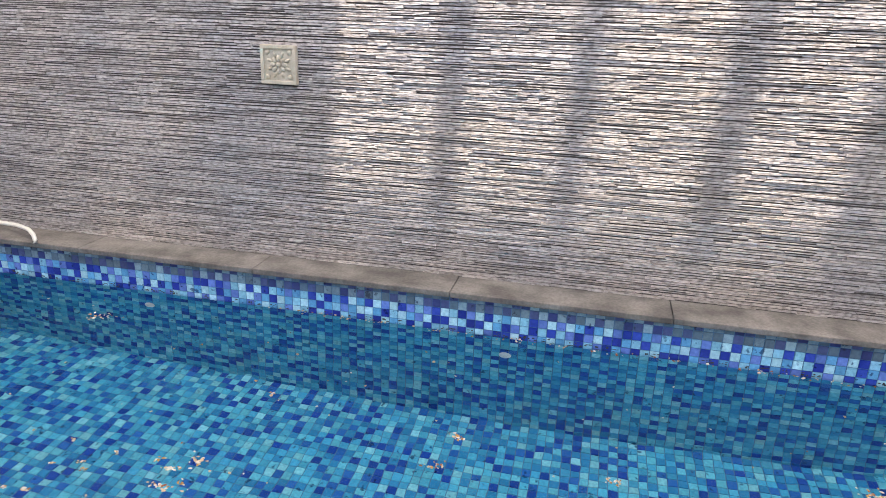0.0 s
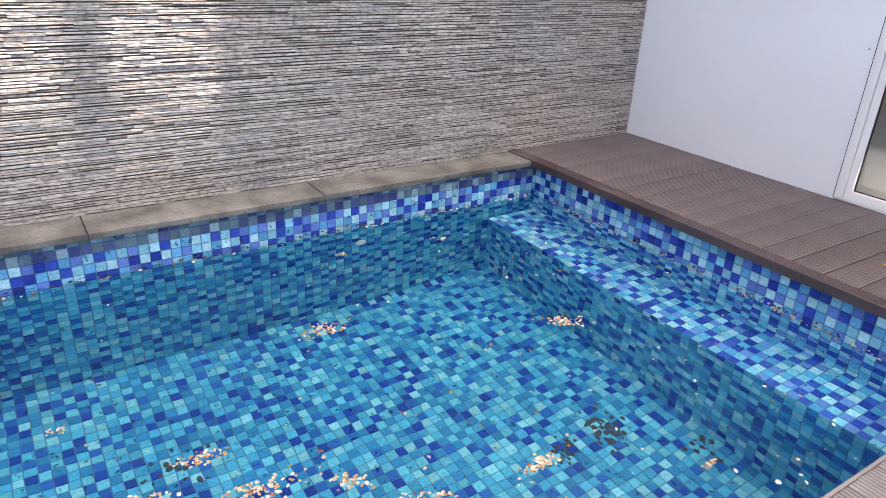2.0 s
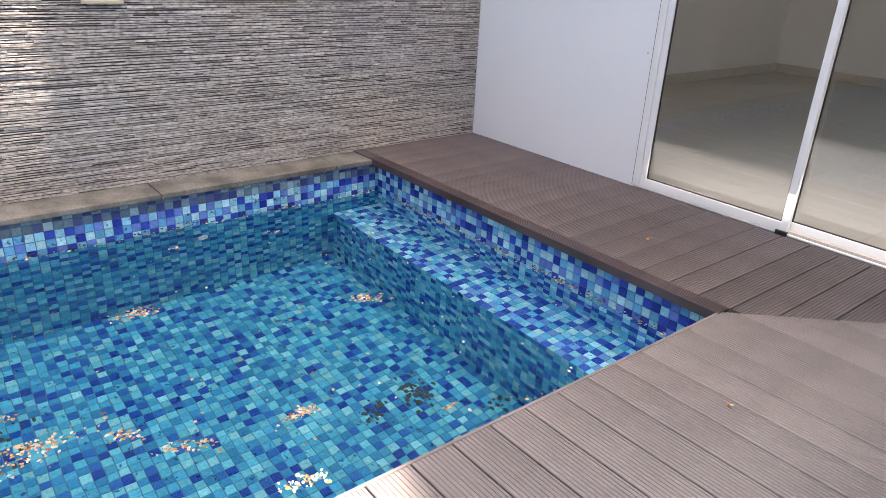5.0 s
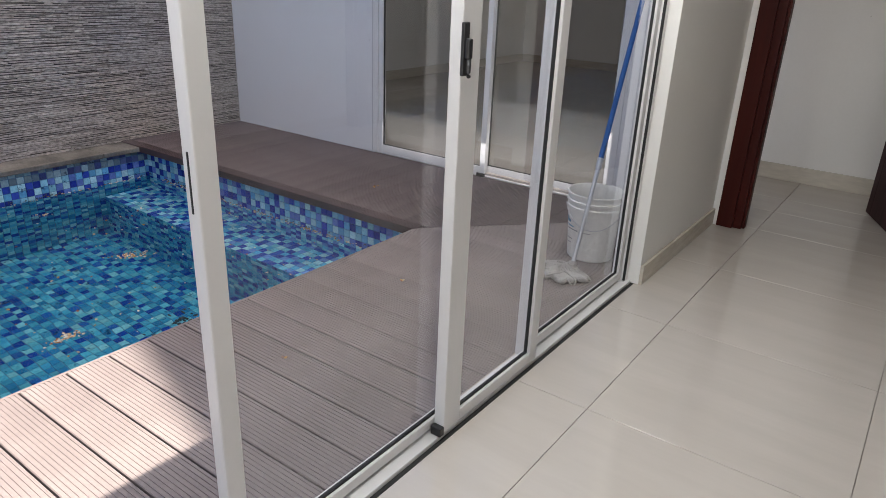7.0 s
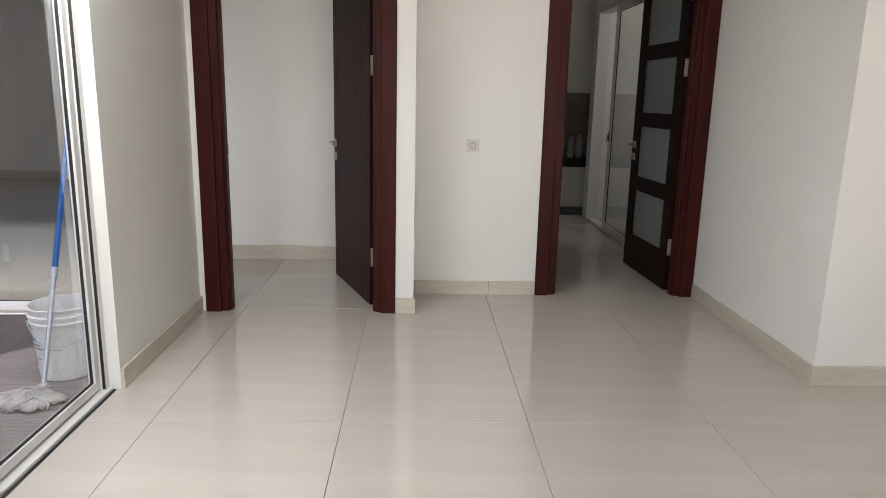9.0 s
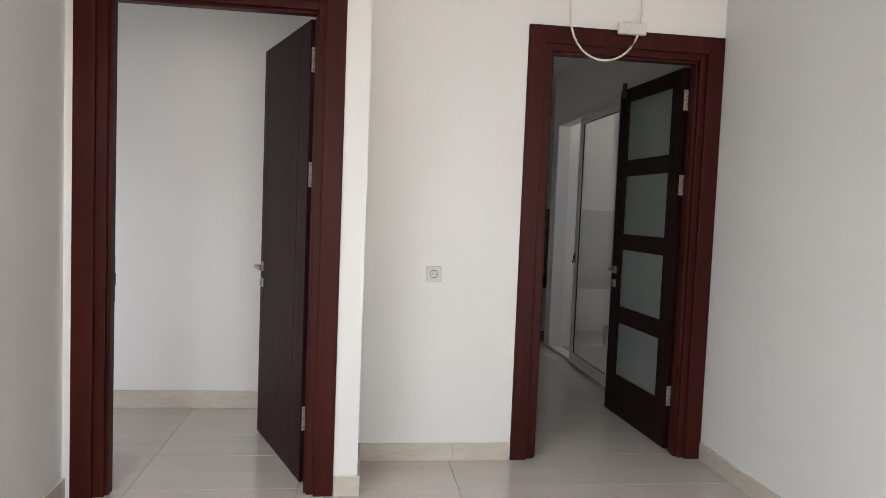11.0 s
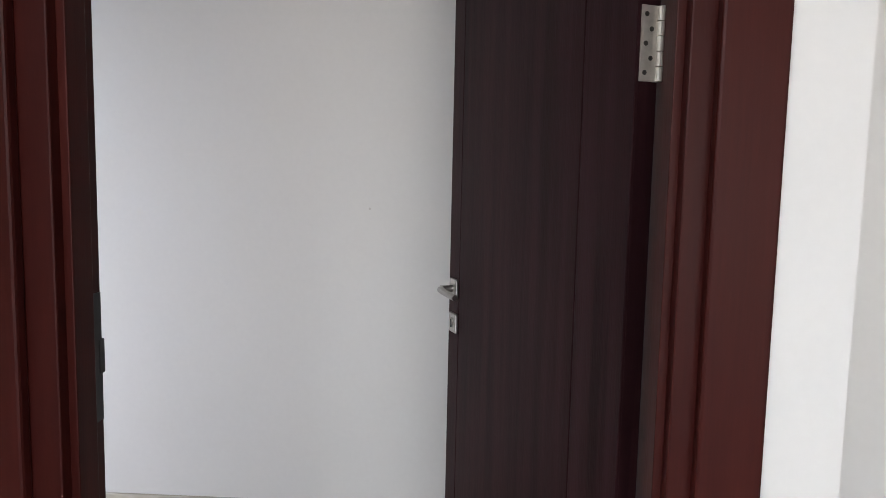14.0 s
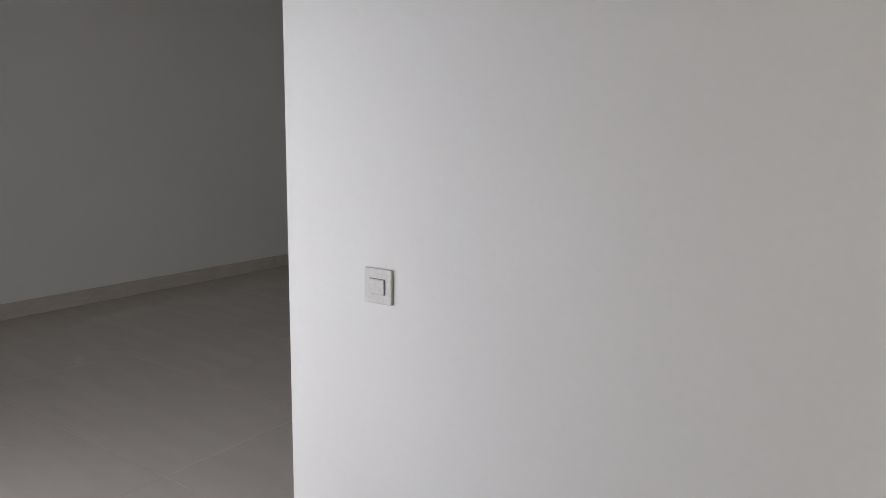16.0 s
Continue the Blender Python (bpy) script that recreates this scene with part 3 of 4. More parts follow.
part("pull", bm, BLACK_PLASTIC, pa, "black recessed pull on the panel edge")
pb = glazed_panel(living, "sliding_panel", "y", -1.110, -1.244, -0.645, 0.020, 2.30, 0.088, 0.040, 0.042, 0.055)
latch(pb, Matrix.Translation((-1.090, -1.238, 1.20)) @ Matrix.Rotation(-math.pi / 2, 4, "Z") @ Matrix.Scale(0.78, 4))
bm = bmesh.new()
box(bm, -1.128, -1.088, -1.266, -1.243, 0.013, 0.045, 0.004)
part("guide", bm, BLACK_PLASTIC, pb, "black plastic corner guide")
glazed_panel(living, "fixed_panel", "y", -1.150, -0.68, 0.278, 0.024, 2.30, 0.045, bottom=0.040)

bed = thing("window_2", "white aluminium sliding glass doors of the bedroom beside the deck", "sliding door", kind="structure")
for nm, b in (("track", (-3.845, -1.72, BED_Y + 0.004, BED_Y + 0.10, DECK, -0.028)), ("jamb", (-3.845, -3.792, BED_Y - 0.005, BED_Y + 0.10, -0.028, 2.36)),
              ("jamb", (-1.765, -1.72, BED_Y - 0.005, BED_Y + 0.10, -0.028, 2.36)), ("head", (-3.792, -1.765, BED_Y - 0.005, BED_Y + 0.10, 2.30, 2.36))):
    bm = bmesh.new()
    box(bm, *b, bevel=0.004)
    part(nm, bm, ALU, bed)
# dark strip added to draw the shaded gap between frame and wall
bm = bmesh.new()
box(bm, -3.849, -3.8455, BED_Y - 0.0015, BED_Y + 0.02, -0.03, 2.36)
part("seal", bm, RUBBER, bed, "thin dark strip drawn for the gap between frame and wall")
glazed_panel(bed, "sliding_panel", "x", BED_Y + 0.022, -3.790, -2.735, -0.027, 2.30, 0.045, bottom=0.062)
glazed_panel(bed, "sliding_panel", "x", BED_Y + 0.070, -2.790, -1.768, -0.027, 2.30, 0.045, bottom=0.062)
bm = bmesh.new()
box(bm, -2.795, -2.725, BED_Y - 0.014, BED_Y + 0.003, DECK + 0.001, -0.012, 0.003)
part("guide", bm, BLACK_PLASTIC, bed, "black plastic corner guide")

kit = thing("window_3", "white aluminium sliding glass door of the kitchen, partly open", "sliding door", kind="structure")
for nm, b in (("track", (RIGHT_X + 0.01, RIGHT_X + 0.12, 3.40, 5.2, 0.0, 0.02)), ("jamb", (RIGHT_X - 0.01, RIGHT_X + 0.12, 5.13, 5.2, 0.02, 2.36)), ("jamb", (RIGHT_X + 0.01, RIGHT_X + 0.12, 3.40, 3.44, 0.02, 2.36)),
              ("head", (RIGHT_X - 0.01, RIGHT_X + 0.12, 3.44, 5.13, 2.30, 2.36))):
    bm = bmesh.new()
    box(bm, *b, bevel=0.004)
    part(nm, bm, ALU, kit)
kp = glazed_panel(kit, "sliding_panel", "y", RIGHT_X + 0.028, 3.47, 4.50, 0.02, 2.30, 0.075)
latch(kp, Matrix.Translation((RIGHT_X + 0.008, 4.46, 1.0)) @ Matrix.Rotation(math.pi / 2, 4, "Z") @ Matrix.Scale(0.6, 4))

# ---------------- pool and deck ----------------
T = 0.0525
shell = bmesh.new()
box(shell, STONE_X, POOL_X0 - 0.004, POOL_Y0 - 0.2, POOL_Y1 + 0.2, BOTTOM_Z - 0.2, -0.085)
box(shell, POOL_X1 + 0.004, POOL_X1 + 0.2, POOL_Y0 - 0.2, POOL_Y1 + 0.2, BOTTOM_Z - 0.2, -0.11)
box(shell, POOL_X0 - 0.004, POOL_X1 + 0.004, POOL_Y1 + 0.004, POOL_Y1 + 0.2, BOTTOM_Z - 0.2, -0.11)
box(shell, POOL_X0 - 0.004, POOL_X1 + 0.004, POOL_Y0 - 0.2, POOL_Y0 - 0.004, BOTTOM_Z - 0.2, -0.085)
box(shell, POOL_X0 - 0.004, POOL_X1 + 0.004, POOL_Y0 - 0.004, BENCH_Y + 0.004, BOTTOM_Z - 0.2, BOTTOM_Z - 0.004)
box(shell, POOL_X0 - 0.004, POOL_X1 + 0.004, BENCH_Y + 0.004, POOL_Y1 + 0.004, BOTTOM_Z - 0.2, BENCH_Z - 0.004)
pool = solid("pool", shell, POOL_GROUT, "swimming pool lined with blue mosaic, with a bench under water", "pool", "structure")


tile_dice = random.Random(77)


def tile_colour(weights, beside):
    """A colour of the mix, as a rule unlike the tiles beside it."""
    for _ in range(3):
        k = tile_dice.choices(range(len(weights)), weights)[0]
        if k not in beside:
            break
    return k


def tile_grid(origin, du, dv, n, nu, nv, weights):
    """Mosaic tiles of pitch T from origin along du and dv, facing n: each with the number of its colour."""
    out, laid = [], {}
    h = T / 2 - 0.0017
    for i in range(nu):
        for j in range(nv):
            laid[i, j] = tile_colour(weights, (laid.get((i - 1, j)), laid.get((i, j - 1))))
            c = origin + du * (T * (i + 0.5)) + dv * (T * (j + 0.5))
            out.append((c - n * 0.004, du * h, dv * h, n * (0.004 + random.uniform(-0.0006, 0.0008)), laid[i, j]))
    return out


X, Y, Z = Vector((1, 0, 0)), Vector((0, 1, 0)), Vector((0, 0, 1))
NX, NY = math.ceil((POOL_X1 - POOL_X0) / T), round((POOL_Y1 - POOL_Y0) / T)
NB = round((POOL_Y1 - BENCH_Y) / T)
top_rows = 5
wall_top = -0.062
deep = math.ceil((wall_top - BOTTOM_Z) / T)
low, seat, band, worn = [], [], [], []
low += tile_grid(Vector((POOL_X0, POOL_Y0, BOTTOM_Z)), X, Y, Z, NX, NY - NB, MOSAIC[1])
seat += tile_grid(Vector((POOL_X0, BENCH_Y, BENCH_Z)), X, Y, Z, NX, NB, MOSAIC_SHALLOW[1])
low += tile_grid(Vector((POOL_X0, BENCH_Y, BENCH_Z)), X, -Z, -Y, NX, round((BENCH_Z - BOTTOM_Z) / T), MOSAIC[1])
low += tile_grid(Vector((POOL_X0, POOL_Y0, wall_top - top_rows * T)), Y, -Z, X, NY, deep - top_rows, MOSAIC[1])
low += tile_grid(Vector((POOL_X1, POOL_Y0, wall_top - top_rows * T)), Y, -Z, -X, NY, deep - top_rows, MOSAIC[1])
seat += tile_grid(Vector((POOL_X0, POOL_Y1, wall_top - top_rows * T)), X, -Z, -Y, NX, 6, MOSAIC_SHALLOW[1])
low += tile_grid(Vector((POOL_X0, POOL_Y0, wall_top - top_rows * T)), X, -Z, Y, NX, deep - top_rows, MOSAIC[1])
worn += tile_grid(Vector((POOL_X0, POOL_Y0, wall_top)), Y, -Z, X, NY, 2, MOSAIC_STAINED[1])
band += tile_grid(Vector((POOL_X0, POOL_Y0, wall_top - 2 * T)), Y, -Z, X, NY, 3, MOSAIC_BAND[1])
worn += tile_grid(Vector((POOL_X1, POOL_Y0, wall_top - T)), Y, -Z, -X, NY, 1, MOSAIC_STAINED[1])
band += tile_grid(Vector((POOL_X1, POOL_Y0, wall_top - 2 * T)), Y, -Z, -X, NY, 3, MOSAIC_BAND[1])
band += tile_grid(Vector((POOL_X0, POOL_Y0, wall_top - T)), X, -Z, Y, NX, 4, MOSAIC_BAND[1])
for nm, lst, mat, lab in (("mosaic", low, MOSAIC, "blue glazed mosaic coloured with the deep water's tint"), ("bench_mosaic", seat, MOSAIC_SHALLOW, "bench mosaic coloured paler for the shallow water over it"), ("waterline_mosaic", band, MOSAIC_BAND, "pale and dark blue patterned waterline mosaic"),
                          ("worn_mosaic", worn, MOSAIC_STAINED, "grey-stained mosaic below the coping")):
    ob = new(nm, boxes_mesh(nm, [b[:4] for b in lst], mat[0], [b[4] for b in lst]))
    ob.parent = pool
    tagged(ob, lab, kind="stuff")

# black pattern smudges along the waterline tiles
bm = bmesh.new()
rnd = random.Random(5)
for side in range(2):
    for i in range(NY if side == 0 else NX):
        if rnd.random() < 0.5:
            continue
        for k in range(4):
            u, v = (i + rnd.uniform(0.1, 0.9)) * T, wall_top - 4 * T - rnd.uniform(0.15, 0.7) * T
            a, b = rnd.uniform(0.003, 0.010), rnd.uniform(0.0015, 0.004)
            if side == 0:
                box(bm, POOL_X0 + 0.0005, POOL_X0 + 0.002, POOL_Y0 + u - a, POOL_Y0 + u + a, v - b, v + b)
            else:
                box(bm, POOL_X0 + u - a, POOL_X0 + u + a, POOL_Y1 - 0.002, POOL_Y1 - 0.0005, v - b, v + b)
o = part("tile_pattern", bm, BLACK_PLASTIC, pool, "small black printed pattern on the waterline tiles")
tagged(o, kind="stuff")

bm = bmesh.new()
bmesh.ops.create_grid(bm, x_segments=2, y_segments=2, size=0.5, matrix=Matrix.Translation(((POOL_X0 + POOL_X1) / 2, (POOL_Y0 + POOL_Y1) / 2, WATER_Z)) @ Matrix.Diagonal((POOL_X1 - POOL_X0 - 0.002, POOL_Y1 - POOL_Y0 - 0.002, 1, 1)))
bmesh.ops.recalc_face_normals(bm, faces=bm.faces[:])
if bm.faces[:][0].normal.z < 0:
    bmesh.ops.reverse_faces(bm, faces=bm.faces[:])
me = bpy.data.meshes.new("water")
bm.to_mesh(me)
bm.free()
me.materials.append(WATER)
water = tagged(new("water", me), "clear still pool water", "water", kind="structure")
water.visible_shadow = False

# coping slabs along the stone wall
coping = thing("coping", "weathered grey stone coping slabs between pool and stone wall", "coping", kind="structure")
ys = [POOL_Y1 + 0.02]
y = -0.03
while y > POOL_Y0:
    ys.append(y)
    y -= 1.25
ys.append(POOL_Y0 - 0.2)
for a, b in zip(ys[1:], ys):
    bm = bmesh.new()
    box(bm, STONE_X - 0.02, POOL_X0 + 0.015 + random.uniform(-0.002, 0.002), a + 0.002, b - 0.002, -0.088, -0.052 + random.uniform(-0.003, 0.002), 0.004)
    part("slab", bm, COPING, coping)


def board_mesh(name, length, width=0.1540, ribs=9, height=0.026, depth=0.0030, mat=None):
    """A ribbed decking board along local x, top at z = 0."""
    prof = [(-width / 2, -height), (-width / 2, -0.003), (-width / 2 + 0.003, 0.0)]
    pitch = (width - 0.012) / ribs
    for k in range(ribs):
        a = -width / 2 + 0.006 + k * pitch
        prof += [(a + pitch * 0.30, 0.0), (a + pitch * 0.38, -depth), (a + pitch * 0.62, -depth), (a + pitch * 0.70, 0.0)]
    prof += [(width / 2 - 0.003, 0.0), (width / 2, -0.003), (width / 2, -height)]
    verts = [(x, y, z) for x in (0.0, length) for y, z in prof]
    k = len(prof)
    faces = [(i, i + 1, k + i + 1, k + i) for i in range(k - 1)] + [tuple(range(k - 1, -1, -1)), tuple(range(k, 2 * k))]
    me = bpy.data.meshes.new(name)
    me.from_pydata(verts, [], faces)
    me.materials.append(mat or DECKING)
    return me


deck = thing("deck", "brown ribbed composite decking around the pool", "deck", kind="structure")
bm = bmesh.new()
box(bm, POOL_X1 + 0.03, -1.20, POOL_Y0 - 0.2, BED_Y, DECK - 0.075, DECK - 0.032)
box(bm, STONE_X, POOL_X1 + 0.03, POOL_Y1 + 0.03, BED_Y, DECK - 0.075, DECK - 0.032)
part("joist", bm, BLACK_PLASTIC, deck, "dark support frame under the boards")
P = 0.164
MITRE_X, MITRE_Y, MITRE_END = POOL_X1 + 0.010, 0.300, (-1.340, BED_Y)
mitre = Vector((MITRE_END[0] - MITRE_X, MITRE_END[1] - MITRE_Y, 0)).normalized()
mitre_side = Vector((mitre.y, -mitre.x, 0))      # towards the boards beside the house


def mitred(me, m, side):
    """A copy of a board cut along the diagonal that runs out from the pool's corner, keeping one side."""
    bm = bmesh.new()
    bm.from_mesh(me)
    inv = m.inverted()
    co, no = inv @ (Vector((MITRE_X, MITRE_Y, 0)) + mitre_side * side * 0.0015), (inv.to_3x3() @ mitre_side) * side
    bmesh.ops.bisect_plane(bm, geom=bm.verts[:] + bm.edges[:] + bm.faces[:], plane_co=co, plane_no=no, clear_inner=True)
    if not bm.faces:
        bm.free()
        return
    cut = bpy.data.meshes.new("board")
    bm.to_mesh(cut)
    bm.free()
    cut.materials.append(me.materials[0])
    piece("board", cut, deck, m)


short = board_mesh("board", 1.215, 0.1572)
y = -1.285 + 17 * P - P / 2
while y > POOL_Y0:
    if y < MITRE_Y - P:
        piece("board", short, deck, pose(POOL_X1 + 0.012, y, DECK))
    else:
        mitred(short, pose(POOL_X1 + 0.012, y, DECK), 1)
    y -= P
PC = 0.1665
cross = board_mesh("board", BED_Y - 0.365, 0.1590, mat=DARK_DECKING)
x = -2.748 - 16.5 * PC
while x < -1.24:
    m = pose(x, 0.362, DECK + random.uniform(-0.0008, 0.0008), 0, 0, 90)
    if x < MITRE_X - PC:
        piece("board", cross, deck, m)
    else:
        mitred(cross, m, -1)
    x += PC
nose = board_mesh("nosing", POOL_X1 + 0.008 - (STONE_X + 0.235), 0.088, 6, 0.050, mat=DAMP_DECKING)
piece("nosing", nose, deck, pose(STONE_X + 0.235, 0.315, DECK + 0.001))
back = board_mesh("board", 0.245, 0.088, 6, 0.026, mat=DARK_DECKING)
piece("board", back, deck, pose(STONE_X - 0.012, 0.317, DECK))
bm = bmesh.new()
box(bm, POOL_X1 - 0.004, POOL_X1 + 0.009, POOL_Y0, 0.272, DECK - 0.060, DECK - 0.001, 0.002)
part("edge_trim", bm, DECKING, deck, "thin brown trim along the pool edge")

# stone clad wall
bm = bmesh.new()
box(bm, STONE_X - 0.25, STONE_X - 0.012, -7.6, BED_Y, -1.75, 3.4)
stone = solid("wall_stone", bm, GAP_BACKING, "grey-brown split-face stone strip cladding", "wall", "structure")
wall("wall_court_end", [(STONE_X - 0.25, -1.2, -7.75, -7.6, -1.6, 3.4)], PAINT_OUT, "pale grey painted courtyard wall")
rnd = random.Random(11)
strips = []
z, row = -0.055, 0
ROWS = 210
while row < ROWS:
    h = rnd.choice((0.012, 0.014, 0.017, 0.020))
    y = -7.6 + rnd.uniform(-0.3, 0)
    while y < BED_Y:
        ln = rnd.choice((0.06, 0.10, 0.15, 0.22, 0.34))
        a, b = max(y, -7.6), min(y + ln, BED_Y)
        if b - a > 0.02:
            sunk = rnd.choice((0.0, 0.001, 0.002, 0.004, 0.006))
            strips.append((a, b, z + sunk, z + h, 0.005 + 0.0075 * rnd.random()))
        y += ln
    z += h
    row += 1
near = [s for s in strips if -3.4 < s[0] < -1.2 and 0.20 < s[2] < 0.95][:280]
keep = set(near)
stuff = []
for s in strips:
    if s in keep:
        continue
    a, b, z0, z1, d = s
    stuff.append((Vector((STONE_X - 0.012, (a + b) / 2, (z0 + z1) / 2)), Vector((0, (b - a) / 2, 0)), Vector((0, 0, (z1 - z0) / 2 - 0.0013)), Vector((d, 0, 0))))
ob = new("cladding", boxes_mesh("cladding", stuff, CLADDING))
ob.parent = stone
tagged(ob, "thin split stone strips", kind="stuff")


def ornament(y):
    """A square carved stone tile with a flower in relief."""
    t = thing("wall_ornament", "square carved cream sandstone tile on the stone wall", "ornament", (STONE_X, y, 1.16), group="carved wall tiles")
    s = 0.112
    bm = bmesh.new()
    box(bm, -0.01, 0.020, -s, s, -s, s, 0.003)
    part("plate", bm, SANDSTONE, t)
    bm = bmesh.new()
    for a, b, c, d in ((-s, s, s - 0.022, s), (-s, s, -s, -s + 0.022), (-s, -s + 0.022, -s + 0.021, s - 0.021), (s - 0.022, s, -s + 0.021, s - 0.021)):
        box(bm, 0.018, 0.032, a, b, c, d, 0.004)
    part("border", bm, SANDSTONE, t)
    bm = bmesh.new()
    bmesh.ops.create_icosphere(bm, subdivisions=2, radius=0.016, matrix=Matrix.Translation((0.024, 0, 0)))
    for k in range(8):
        a = k * math.pi / 4
        for r, w in ((0.036, 0.013), (0.062, 0.010)):
            aa = a + (0.39 if r > 0.05 else 0)
            bmesh.ops.create_icosphere(bm, subdivisions=2, radius=1.0, matrix=Matrix.Translation((0.021, r * math.cos(aa), r * math.sin(aa))) @ Matrix.Rotation(aa, 4, "X") @ Matrix.Diagonal((0.010, 0.019, w, 1)))
    for sy in (-1, 1):
        for sz in (-1, 1):
            bmesh.ops.create_icosphere(bm, subdivisions=2, radius=1.0, matrix=Matrix.Translation((0.021, sy * 0.070, sz * 0.070)) @ Matrix.Diagonal((0.010, 0.016, 0.016, 1)))
    part("flower", bm, SANDSTONE, t, "carved flower relief", smooth=True)
    return t


ornament(-1.40)
ornament(-4.91)

# unseen slabs, beams and posts added to shape sunlight on the courtyard
bm = bmesh.new()
CZ = 14.0
box(bm, -3.9, -0.47, -0.69, 2.7, CZ, CZ + 0.12)
edge = [(-0.47, -0.21), (1.7, -0.90), (1.7, 2.7), (-0.47, 2.7)]
low, high = ([bm.verts.new((x, y, z)) for x, y in edge] for z in (CZ, CZ + 0.12))
bm.faces.new(low[::-1])
bm.faces.new(high)
for k in range(4):
    bm.faces.new((low[k], low[(k + 1) % 4], high[(k + 1) % 4], high[k]))
box(bm, -3.24, -0.47, -3.53, -0.69, CZ, CZ + 0.12)
box(bm, -3.9, 1.7, -6.7, -3.53, CZ, CZ + 0.12)
for yc, w in ((-2.83, 0.16), (-2.10, 0.14), (-1.31, 0.19)):
    box(bm, -3.9, -3.24, yc - w / 2, yc + w / 2, CZ, CZ + 0.12)
for px, py in ((-3.6, 2.5), (1.4, 2.5), (1.4, -5.0), (0.2, -5.0)):
    box(bm, px - 0.08, px + 0.08, py - 0.08, py + 0.08, TOP + 0.15, CZ)
solid("roof_canopy", bm, ROOF, "unseen plain concrete screen added high up to shape the sunlight", "canopy", "structure")

# ---------------- loose things ----------------
def paint_bucket():
    t = thing("bucket", "dusty white plastic paint bucket standing on the deck", "bucket", (-1.45, 0.61, DECK), 20)
    h = 0.335
    bm = bmesh.new()
    lathe(bm, [(0.118, 0.0), (0.124, 0.006), (0.145, 0.26), (0.152, 0.262), (0.152, 0.27), (0.147, 0.273), (0.147, 0.288), (0.155, 0.29), (0.155, 0.30), (0.149, 0.303), (0.150, h - 0.008), (0.157, h - 0.006),
               (0.157, h), (0.148, h), (0.144, h - 0.02), (0.120, 0.012), (0.06, 0.010)], 40)
    part("body", bm, BUCKET, t, smooth=False)
    bm = bmesh.new()
    tube(bm, [(0.158 * math.cos(a), 0.158 * math.sin(a) * 1.0, 0.275 - 0.10 * math.sin((a - 3.4) / 2.6 * math.pi)) for a in [3.4 + 2.6 * k / 14 for k in range(15)]], 0.0025, 6)
    part("handle", bm, GREY_POLE, t, "thin wire bail handle")

    def label(mat, bars):
        bm = bmesh.new()
        for a0, a1, z0, z1 in bars:
            n = 6
            pts = []
            for zz in (z0, z1):
                r = 0.1245 + (zz / 0.26) * 0.0206 + 0.0012
                pts.append([bm.verts.new((r * math.cos(a0 + (a1 - a0) * k / n), r * math.sin(a0 + (a1 - a0) * k / n), zz)) for k in range(n + 1)])
            for k in range(n):
                bm.faces.new((pts[0][k], pts[0][k + 1], pts[1][k + 1], pts[1][k]))
        part("print", bm, mat, t)
    for bar in [(3.40, 3.75, 0.185, 0.200), (3.42, 3.60, 0.201, 0.212), (3.45, 3.95, 0.165, 0.172)]:
        label(BLUE_INK, [bar])
    for bar in [(3.45, 4.15, 0.150, 0.156), (4.2, 4.7, 0.150, 0.153), (3.45, 3.9, 0.10, 0.105), (3.45, 3.8, 0.08, 0.084)]:
        label(GREY_INK, [bar])
    t.scale = (1.0, 1.0, 1.1)
    return t


def floor_mop():
    t = thing("mop", "grey cloth mop with a blue pole beside the bucket", "mop", (-1.40, 0.27, DECK))
    top, low = Vector((-0.075, 0.77, 1.60)), Vector((0.0, 0.02, 0.07))
    mid = low + (top - low) * 0.30
    bm = bmesh.new()
    tube(bm, [low, mid], 0.0115, 14)
    part("lower_pole", bm, GREY_POLE, t, "grey aluminium lower pole")
    bm = bmesh.new()
    tube(bm, [mid - (top - low) * 0.005, mid + (top - low) * 0.025], 0.0155, 14)
    part("collar", bm, GREY_POLE, t, "grey plastic locking collar")
    bm = bmesh.new()
    tube(bm, [mid + (top - low) * 0.02, top], 0.0135, 14)
    part("upper_pole", bm, BLUE_POLE, t, "blue upper pole")
    bm = bmesh.new()
    box(bm, -0.018, 0.022, -0.014, 0.026, 0.02, 0.080, 0.008)
    part("clamp", bm, MOP, t, "mop head clamp wrapped in cloth")
    rn = random.Random(3)
    bm = bmesh.new()
    bmesh.ops.create_icosphere(bm, subdivisions=4, radius=1.0)
    for v in bm.verts:
        a = math.atan2(v.co.y, v.co.x)
        fold = 1 + 0.13 * math.sin(5 * a + 0.6) + 0.09 * math.sin(11 * a + 2.0) + 0.05 * math.sin(23 * a)
        lift = 1 + 0.20 * math.sin(9 * a + 4 * v.co.z)
        v.co = Vector((-0.055 + v.co.x * 0.150 * fold, -0.03 + v.co.y * 0.105 * fold, 0.020 + max(-0.5, v.co.z) * 0.027 * lift))
    part("cloth", bm, MOP, t, "crumpled damp mop cloth", smooth=True)
    for k in range(70):
        a, reach, w = rn.uniform(0, 6.28), rn.uniform(0.07, 0.135), rn.uniform(-0.9, 0.9)
        pts = []
        for j in range(8):
            f = j / 7
            aa = a + w * f + 0.18 * math.sin(6 * f + k)
            pts.append((-0.05 + (0.02 + reach * f) * 1.2 * math.cos(aa), -0.02 + (0.02 + reach * f) * 0.78 * math.sin(aa), 0.007 + 0.058 * (1 - f) ** 0.8 + 0.006 * rn.random()))
        bm = bmesh.new()
        tube(bm, pts, [0.006, 0.006, 0.0065, 0.0065, 0.006, 0.006, 0.0055, 0.004], 6)
        part("strand", bm, MOP, t, smooth=True)
    return t


paint_bucket()
floor_mop()


